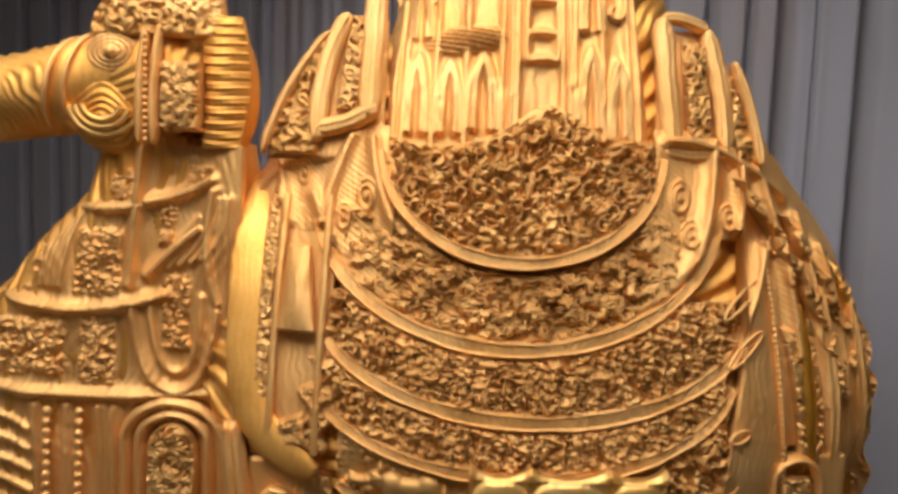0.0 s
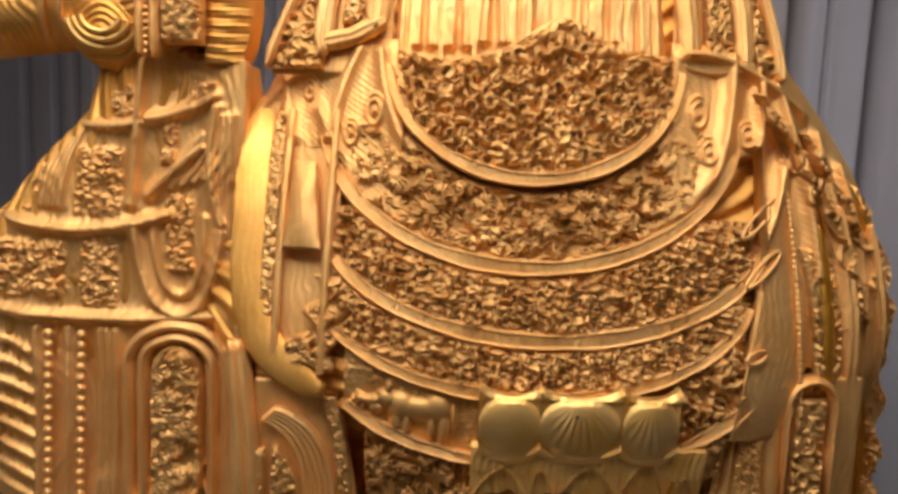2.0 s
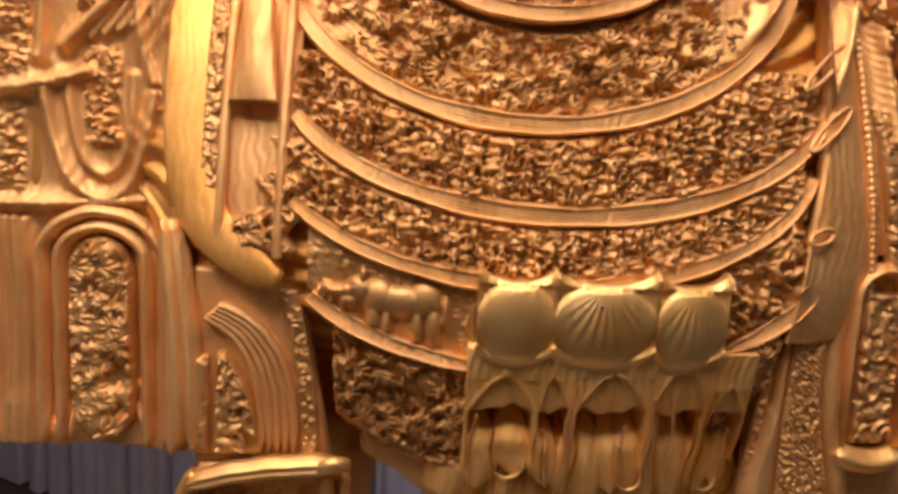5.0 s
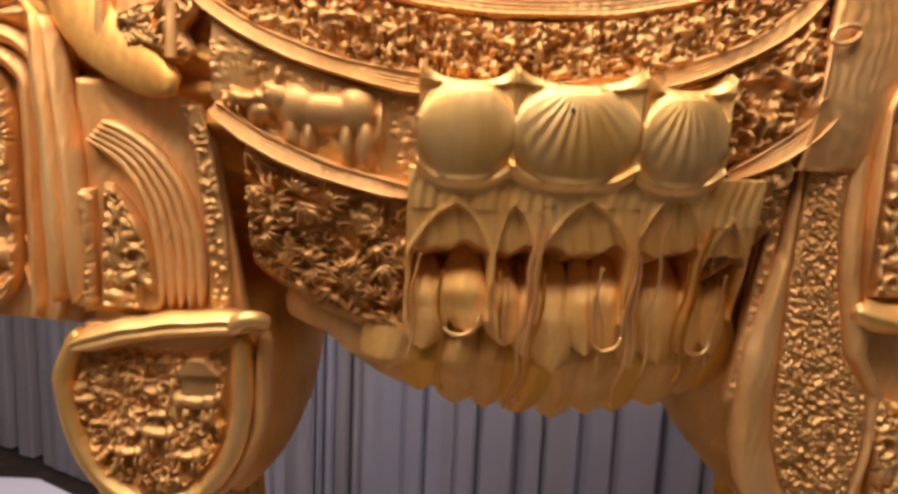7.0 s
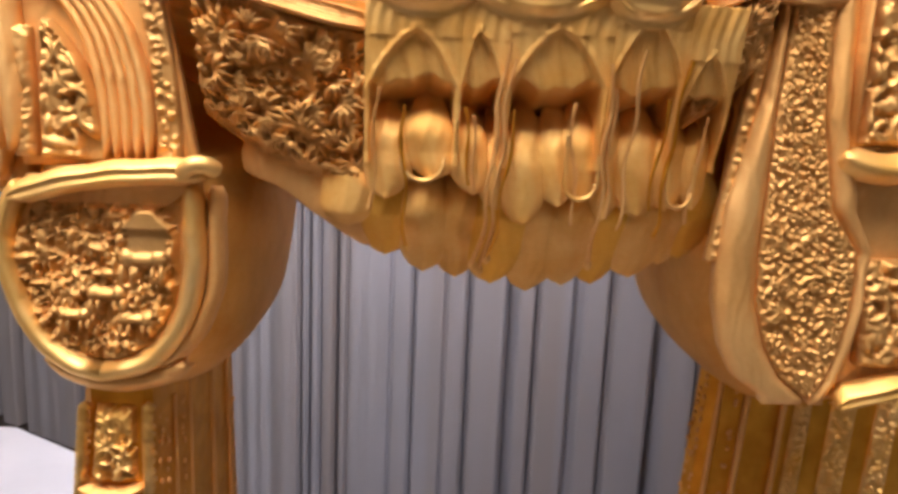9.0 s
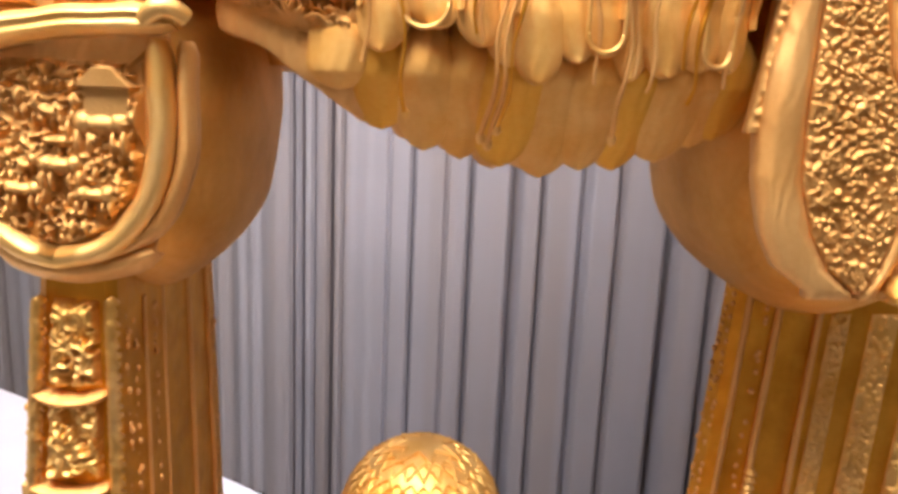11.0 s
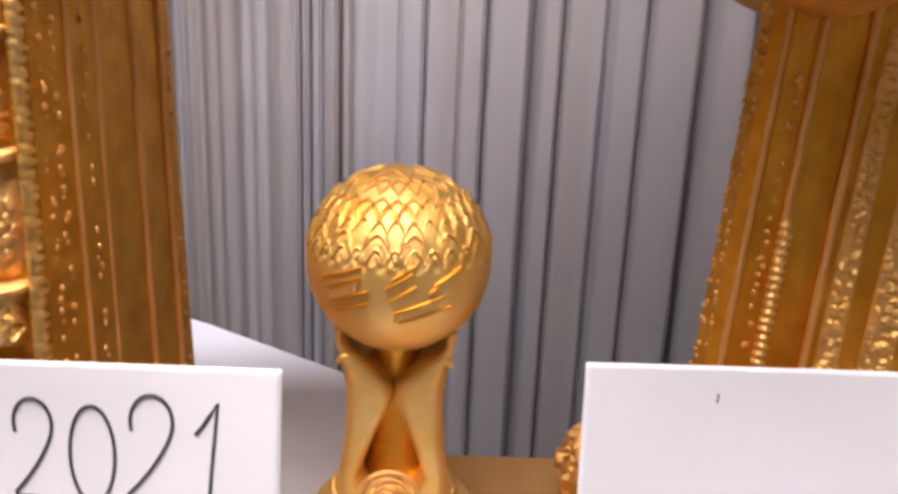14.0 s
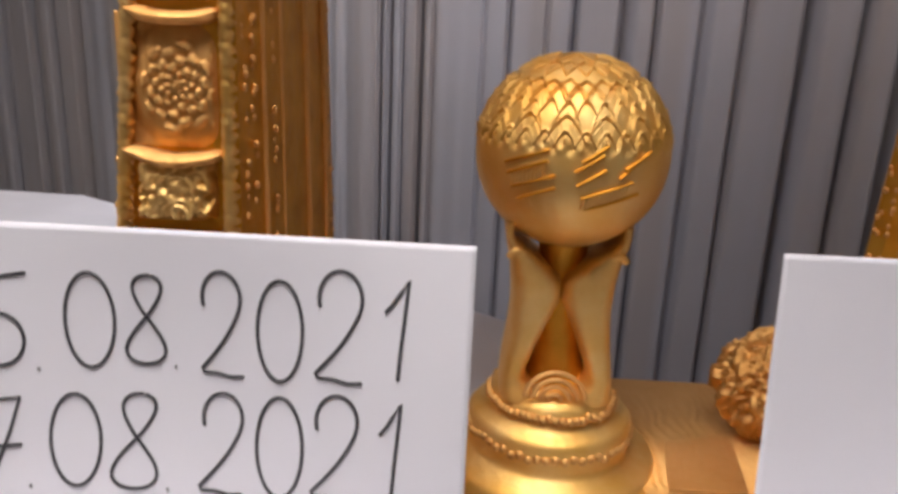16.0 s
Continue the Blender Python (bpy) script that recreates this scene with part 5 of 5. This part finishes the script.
def right_guard():
    g = thing("leg_guard", (0.36, 0.8, TABLE_Z), "gilded leg guard with a stippled spear panel and studded shin", "leg armour", "leg guards")
    part("shin", shin(np.linspace(TABLE_Z, 1.095, 16), lambda f: [(0.388 - 0.03 * f, 1.03), (0.348 - 0.03 * f, 0.955), (0.351 - 0.03 * f, 0.938), (0.362 - 0.028 * f, 0.925),
         (0.40 - 0.02 * f, 0.919), (0.45 - 0.02 * f, 0.919), (0.50, 0.92), (0.56, 0.925), (0.56, 1.03)]), BROWN, g, "brown-gold flared shin", smooth=False)
    stud_rows(g, 82, ((0.350, -0.03, 0.940), (0.347, -0.03, 0.950), (0.372, -0.028, 0.921)))
    upright_cord(g, 0.3585, -0.029, 0.926, 0.0028)
    upright_cord(g, 0.382, -0.027, 0.919, 0.0034)
    upright_cord(g, 0.416, -0.022, 0.916, 0.0030)
    zs = (1.100, 1.115, 1.138, 1.172, 1.210, 1.240, 1.303, 1.365, 1.400, 1.425, 1.440)
    left = lambda z: np.interp(z, zs, (0.350, 0.330, 0.316, 0.305, 0.303, 0.3035, 0.304, 0.3065, 0.308, 0.313, 0.322))
    right = lambda z: np.interp(z, zs, (0.353, 0.362, 0.369, 0.374, 0.373, 0.351, 0.337, 0.335, 0.335, 0.333, 0.326))
    at = lambda q, a, b: a + (b - a) * q
    spear = part("spear_panel", panel(lambda q: float(left(at(q, 1.100, 1.440))), lambda q: float(right(at(q, 1.100, 1.440))), 1.100, 1.440, 0.772, lambda X, Z: np.maximum(carve(X, Z, 83, 1900, 0.0038, 0.0042, "stipple"), carve(X, Z, 88, 420, 0.0042, 0.0036, "curls")), 0.0009), CARVED, g, "long stippled spear-shaped panel")
    wide = lambda z: np.interp(z, (1.09, 1.12, 1.17, 1.24, 1.32, 1.44), (0.030, 0.034, 0.030, 0.028, 0.010, 0.008))
    soft = lambda X, Z: 0.0035 + 0.0006 * np.sin(Z * 90 + X * 60)
    part("spear_rim", panel(lambda q: float(left(at(q, 1.095, 1.440)) - wide(at(q, 1.095, 1.440))), lambda q: float(left(at(q, 1.095, 1.440))) - 0.001, 1.095, 1.440, 0.774, soft, 0.0025, 0.004, 0.006), GOLD, spear)
    part("spear_rim", panel(lambda q: float(right(at(q, 1.095, 1.440))) + 0.001, lambda q: float(right(at(q, 1.095, 1.440)) + np.interp(at(q, 1.095, 1.440), (1.095, 1.20, 1.25, 1.44), (0.012, 0.010, 0.020, 0.016))), 1.095, 1.440, 0.774, soft, 0.0025, 0.004, 0.006), GOLD, spear)
    part("thigh_plate", panel(lambda t: 0.268 + 0.024 * t + 0.06 * (1 - t) ** 8, lambda t: 0.44, 1.095, 1.44, 0.786, None, 0.004, 0.004), GOLD, g)
    part("stipple", panel(lambda t: 0.268 + 0.022 * t, lambda t: 0.276 + 0.022 * t, 1.20, 1.36, 0.7765, lambda X, Z: carve(X, Z, 84, 240, 0.004, 0.003, "stipple")), CARVED, g)
    # second niche beyond the spear, with an arch
    part("niche_relief", panel(lambda t: 0.362, lambda t: 0.398, 1.285, 1.42, 0.774, lambda X, Z: carve(X, Z, 85, 90, 0.010, 0.010, "figures")), CARVED, g)
    a = np.linspace(0, np.pi, 30)
    p = np.concatenate([[(0.356, 0.772, 1.285), (0.356, 0.772, 1.35)], np.stack([0.380 - 0.024 * np.cos(a), 0.772 + 0 * a, 1.415 + 0.024 * np.sin(a)], -1), [(0.404, 0.772, 1.35), (0.404, 0.772, 1.285)]])
    part("niche_arch", ribbon(p, 0.010, 0.009, 1), GOLD, g)
    part("niche_base", ribbon(bez((0.350, 0.772, 1.278), (0.38, 0.765, 1.262), (0.41, 0.772, 1.278)), 0.022, 0.012, 1), PALE, g)
    part("knee_relief", panel(lambda t: 0.388 - 0.01 * t, lambda t: 0.44, 1.125, 1.205, 0.776, lambda X, Z: carve(X, Z, 86, 70, 0.010, 0.009, "figures")), CARVED, g)
    part("knee_ledge", ribbon(bez((0.372, 0.774, 1.098), (0.40, 0.766, 1.112), (0.45, 0.774, 1.116)), 0.018, 0.012, 2), PALE, g)
    # studded front of the shin
    for n, (a, b) in enumerate(((0.404, 0.424), (0.440, 0.468), (0.485, 0.510))):
        part("studded_strip", panel(lambda q, a=a: a + 0.022 * q, lambda q, b=b: b + 0.018 * q, 0.64, 1.045, 0.917, lambda X, Z, n=n: carve(X, Z, 87 + n, 700, 0.0055, 0.0055, "stipple"), 0.0012), PALE, g)
    upright_cord(g, 0.3825, -0.027, 0.916, 0.0045, PALE, 0.0018, 0.90)


left_guard()
right_guard()


# ---------------------------------------------------------------- trophy
def trophy():
    c = (0.077, 0.885)
    t = thing("trophy", (c[0], c[1], TABLE_Z), "golden ball trophy on a pierced stem and stepped round base", "trophy")
    cz, R = 0.868, 0.067
    a = np.linspace(0, 2 * np.pi, 720, endpoint=False)[None]
    p = np.linspace(-np.pi / 2 + 0.01, np.pi / 2 - 0.01, 400)[:, None]
    H = np.zeros((400, 720))
    # pointed arches over the upper half
    for row, (lat, n, h) in enumerate(((0.18, 16, 0.42), (0.20, 16, 0.42), (0.20, 16, 0.26), (0.16, 32, 0.15), (0.58, 14, 0.26), (0.60, 14, 0.26), (0.66, 28, 0.12), (0.92, 10, 0.22), (0.92, 10, 0.22), (1.12, 7, 0.22))):
        q = ((a * n / (2 * np.pi) + 0.5 * row) % 1) - 0.5
        arch = lat + h * (1 - np.abs(q * 2) ** 1.6)
        H += (0.0015 * np.exp(-((p - arch - 0.015) / 0.011) ** 2) - 0.0020 * np.exp(-((p - arch + 0.012) / 0.010) ** 2)) * (p > lat - 0.06)
    H += 0.0010 * np.exp(-((p - 0.15) / 0.04) ** 2) * np.sin(a * 34)
    P = np.stack([np.cos(p) * np.cos(a), np.cos(p) * np.sin(a), np.sin(p) + 0 * a], -1) * (R + H)[..., None] + np.array([c[0], c[1], cz])
    ball = part("ball", Shape().grid(P, wrap=True), TROPHY, t, "polished ball chased with pointed arches")
    # slanting chased bars on the near side
    def on_ball(lon, lat, out=0.0008):
        rr = R + out
        return np.stack([c[0] + rr * np.cos(lat) * np.sin(lon), c[1] - rr * np.cos(lat) * np.cos(lon), cz + rr * np.sin(lat)], -1)
    for lon0, lat0, l in ((-0.78, -0.02, 0.46), (-0.02, 0.04, 0.24), (0.40, -0.02, 0.30), (-0.75, -0.12, 0.42), (-0.70, -0.25, 0.45), (-0.65, -0.37, 0.40), (-0.08, -0.05, 0.26), (-0.05, -0.18, 0.26), (0.0, -0.30, 0.5), (0.05, -0.42, 0.55), (0.35, -0.1, 0.2)):
        u = np.linspace(0, 1, 16)
        part("bar", Shape().tube(on_ball(lon0 + l * u, lat0 + 0.16 * u), 0.0012, 6), BROWN, ball)
    for lon0, lat0, n in ((-0.72, -0.185, 9), (0.02, -0.36, 11)):
        for k in range(n):
            u = np.linspace(0, 1, 5)
            part("hatch", Shape().tube(on_ball(lon0 + 0.042 * k + 0.02 * u, lat0 + 0.016 * k + 0.10 * (u - 0.5)), 0.0014, 5), PALE, ball)
    # stem of two crossing sheets round an open heart-shaped gap
    for sgn in (-1, 1):
        z = np.linspace(0.690, 0.822, 30)
        q = (z - 0.690) / 0.132
        inner = 0.022 * np.clip(q / 0.14, 0, 1) ** 0.5 * np.clip((0.56 - q) / 0.40, 0, 1) ** 0.85 + 0.036 * np.clip((q - 0.67) / 0.24, 0, 1) ** 1.2
        outer = 0.0385 + 0.0025 * np.cos(2 * np.pi * q) + 0.003 * np.clip((q - 0.75) / 0.2, 0, 1)
        xl, xr = c[0] + sgn * inner - 0.001, c[0] + sgn * outer
        part("stem_wing", Shape().loft(z, np.minimum(xl, xr), np.maximum(xl, xr), c[1] - 0.036 + 0.004 * q, c[1] + 0.030, 3.4, 48, warp=lambda X, Z: 0.0010 * np.sin(np.hypot(X - c[0] + 0.03, Z - 0.735) * 900) * (X < c[0])), TROPHY, t)
        part("stem_curl", Shape().tube(bez((c[0] + sgn * 0.030, c[1] - 0.030, 0.800), (c[0] + sgn * 0.036, c[1] - 0.034, 0.806), (c[0] + sgn * 0.040, c[1] - 0.030, 0.798), 12), 0.0026, 10), TROPHY, t)
    part("stem_core", Shape().lathe((c[0], c[1], 0), [(0.026, 0.690), (0.018, 0.73), (0.014, 0.78), (0.02, 0.81)], 24), BROWN, t)
    sc = Shape()
    for k in range(4):
        rr = 0.005 + 0.0055 * k
        a2 = np.linspace(0.1, np.pi - 0.1, 20)
        sc.tube(np.stack([c[0] - 0.002 + rr * np.cos(a2), c[1] - 0.040 + 0 * a2, 0.696 + rr * np.sin(a2)], -1), 0.0019, 8)
    part("stem_scroll", sc, GOLD, t, "scrolled fan at the foot of the stem")
    foot = part("base", Shape().lathe((c[0], c[1], 0), [(0.082, TABLE_Z), (0.084, 0.632), (0.080, 0.640), (0.062, 0.643), (0.060, 0.650), (0.062, 0.668), (0.058, 0.673), (0.047, 0.675), (0.046, 0.688), (0.041, 0.693), (0.034, 0.698)], 64), TROPHY, t, "stepped round base")
    rng = np.random.RandomState(4)
    bead = Shape().ball((0, 0, 0), 0.0034, 8, 6).mesh("bead", CARVED)
    for rad, z in ((0.061, 0.660), (0.047, 0.683)):
        for k in range(60):
            b = 2 * np.pi * k / 60
            o = new("bead", bead)
            o.parent = foot
            o.matrix_parent_inverse = Matrix.Identity(4)
            o.location = (c[0] + rad * np.cos(b), c[1] + rad * np.sin(b), z + rng.normal(0, 0.0012))


def gold_plate():
    p = thing("gold_block", (0.3, 0.92, TABLE_Z), "flat-topped golden block with a combed side, on the table", "block")
    part("body", Shape().box(0.115, 0.56, 0.830, 1.02, TABLE_Z, 0.636, 0.006), GOLD, p)
    for k in range(26):
        x = 0.162 + k * 0.0022
        part("comb_rib", Shape().tube(bez((x, 0.835, 0.6365), (x + 0.004, 0.87, 0.638), (x + 0.012, 0.90 + 0.02 * (k / 26), 0.6365), 6), 0.0012, 5), GOLD, p)


def nugget():
    s = Shape()
    a = np.linspace(0, 2 * np.pi, 200, endpoint=False)[None]
    p = np.linspace(-np.pi / 2 + 0.02, np.pi / 2 - 0.02, 120)[:, None]
    c = np.array([0.264, 0.925, 0.680])
    X, Z = a * 0.03 + 0 * p, p * 0.03 + 0 * a
    H = np.maximum(carve(X, Z, 91, 260, 0.006, 0.008, "figures"), carve(X, Z, 92, 420, 0.0035, 0.005, "curls"))
    P = np.stack([np.cos(p) * np.cos(a), np.cos(p) * np.sin(a), np.sin(p) + 0 * a], -1) * (np.array([0.050, 0.042, 0.046]) * (0.82 + 34.0 * H[..., None])) + c
    s.grid(P, wrap=True)
    solid("nugget_figurine", s, CARVED, "small rough golden figurine, heavily carved, on the golden block", "figurine")


# ---------------------------------------------------------------- papers with a handwritten date
def arc_pts(cx, cy, rx, ry, a0, a1, n=16):
    a = np.radians(np.linspace(a0, a1, n))
    return np.stack([cx + rx * np.cos(a), cy + ry * np.sin(a)], -1)


def glyph(ch):
    """Pen strokes of one handwritten sign in a box 0..1 wide and 0..1.6 high."""
    if ch == "0":
        return [arc_pts(0.5, 0.8, 0.5, 0.80, 100, 468, 34)]
    if ch == "8":
        t = np.linspace(0.15, 2 * np.pi + 0.1, 44)
        return [np.stack([0.5 + np.where(np.cos(t) > 0, 0.36, 0.5) * np.sin(2 * t) + 0.08 * np.cos(t), 0.85 + np.where(np.cos(t) > 0, 0.75, 0.85) * np.cos(t)], -1)]
    if ch == "2":
        return [np.concatenate([arc_pts(0.5, 1.20, 0.42, 0.40, 200, -20, 20), bez((0.86, 0.98, 0), (0.62, 0.55, 0), (0.02, 0.10, 0), 12)[:, :2], [(0.06, 0.03), (0.35, 0.03), (0.66, -0.02), (0.95, 0.0)]])]
    if ch == "1":
        return [np.array([(0.0, 1.08), (0.30, 1.20), (0.62, 1.38), (1.0, 1.6), (0.88, 1.1), (0.72, 0.5), (0.62, 0.0)])]
    if ch == "5":
        return [np.array([(0.95, 1.52), (0.5, 1.46), (0.12, 1.36), (0.10, 1.1), (0.08, 0.85)]), arc_pts(0.35, 0.45, 0.5, 0.42, 115, -120, 20)]
    if ch == "7":
        return [np.array([(0.05, 1.50), (0.5, 1.52), (0.95, 1.58), (0.78, 1.0), (0.55, 0.4), (0.45, 0.0)]), np.array([(0.3, 0.75), (0.6, 0.72), (1.0, 0.76)])]
    return [np.array([(0.0, 0.02), (0.05, 0.0), (0.08, 0.04)])]


def paper(x0, x1, y, z0, z1, label, lines=(), marks=()):
    def bow(X, Z):
        return y + 0.0055 * np.sin((X - x0) * 13.0) * np.sin((Z - z0) * 14) + 0.11 * (Z - z1)
    ob = solid("paper_sheet", panel(lambda q: x0, lambda q: x1, z0, z1, bow, None, 0.004, thick=0.0007), PAPER, label, "paper sheet", "paper sheets")
    def ink(name, pts, r=0.0009):
        X, Z = pts[:, 0], pts[:, 1]
        part(name, Shape().tube(np.stack([X, bow(X, Z) - 0.0003, Z], -1), r, 6), INK, ob)
    rng = np.random.RandomState(12)
    for ch, xa, xb, za, zb in lines:
        tilt = rng.normal(0.0, 0.02)
        for st in glyph(ch):
            px = xa + (xb - xa) * (st[:, 0] + tilt * (st[:, 1] - 0.8))
            ink("full_stop" if ch == "." else "digit", np.stack([px, za + (zb - za) * st[:, 1] / 1.6], -1), 0.0014 if ch == "." else 0.0011)
    for px, pz, l in marks:
        ink("pen_mark", np.array([(px, pz), (px + 0.0006, pz - l / 2), (px, pz - l)]), 0.0006)
    return ob


trophy()
gold_plate()
nugget()
DATE = (("5", -0.281, -0.2515, 0.7375, 0.800), (".", -0.248, -0.246, 0.737, 0.739), ("0", -0.2308, -0.2008, 0.7397, 0.7988), ("8", -0.1933, -0.1692, 0.7435, 0.7990), (".", -0.164, -0.162, 0.7425, 0.7445),
        ("2", -0.1488, -0.1216, 0.7395, 0.8037), ("0", -0.1138, -0.0864, 0.7383, 0.8004), ("2", -0.0790, -0.0485, 0.7415, 0.8086), ("1", -0.0371, -0.0237, 0.7452, 0.8054),
        ("7", -0.293, -0.2605, 0.660, 0.7196), (".", -0.256, -0.254, 0.6615, 0.6635), ("0", -0.2428, -0.2117, 0.663, 0.7221), ("8", -0.2035, -0.1750, 0.663, 0.7243), (".", -0.170, -0.168, 0.6635, 0.6655),
        ("2", -0.1500, -0.1212, 0.664, 0.7279), ("0", -0.1142, -0.0857, 0.664, 0.7281), ("2", -0.0800, -0.0500, 0.666, 0.7325), ("1", -0.0382, -0.0259, 0.668, 0.7310))
paper(-0.300, 0.014, 0.774, TABLE_Z, 0.827, "white paper sheet with a handwritten date, propped against the statue", DATE)
paper(0.203, 0.50, 0.811, TABLE_Z, 0.822, "blank white paper sheet propped against the statue", (), ((0.292, 0.803, 0.006),))
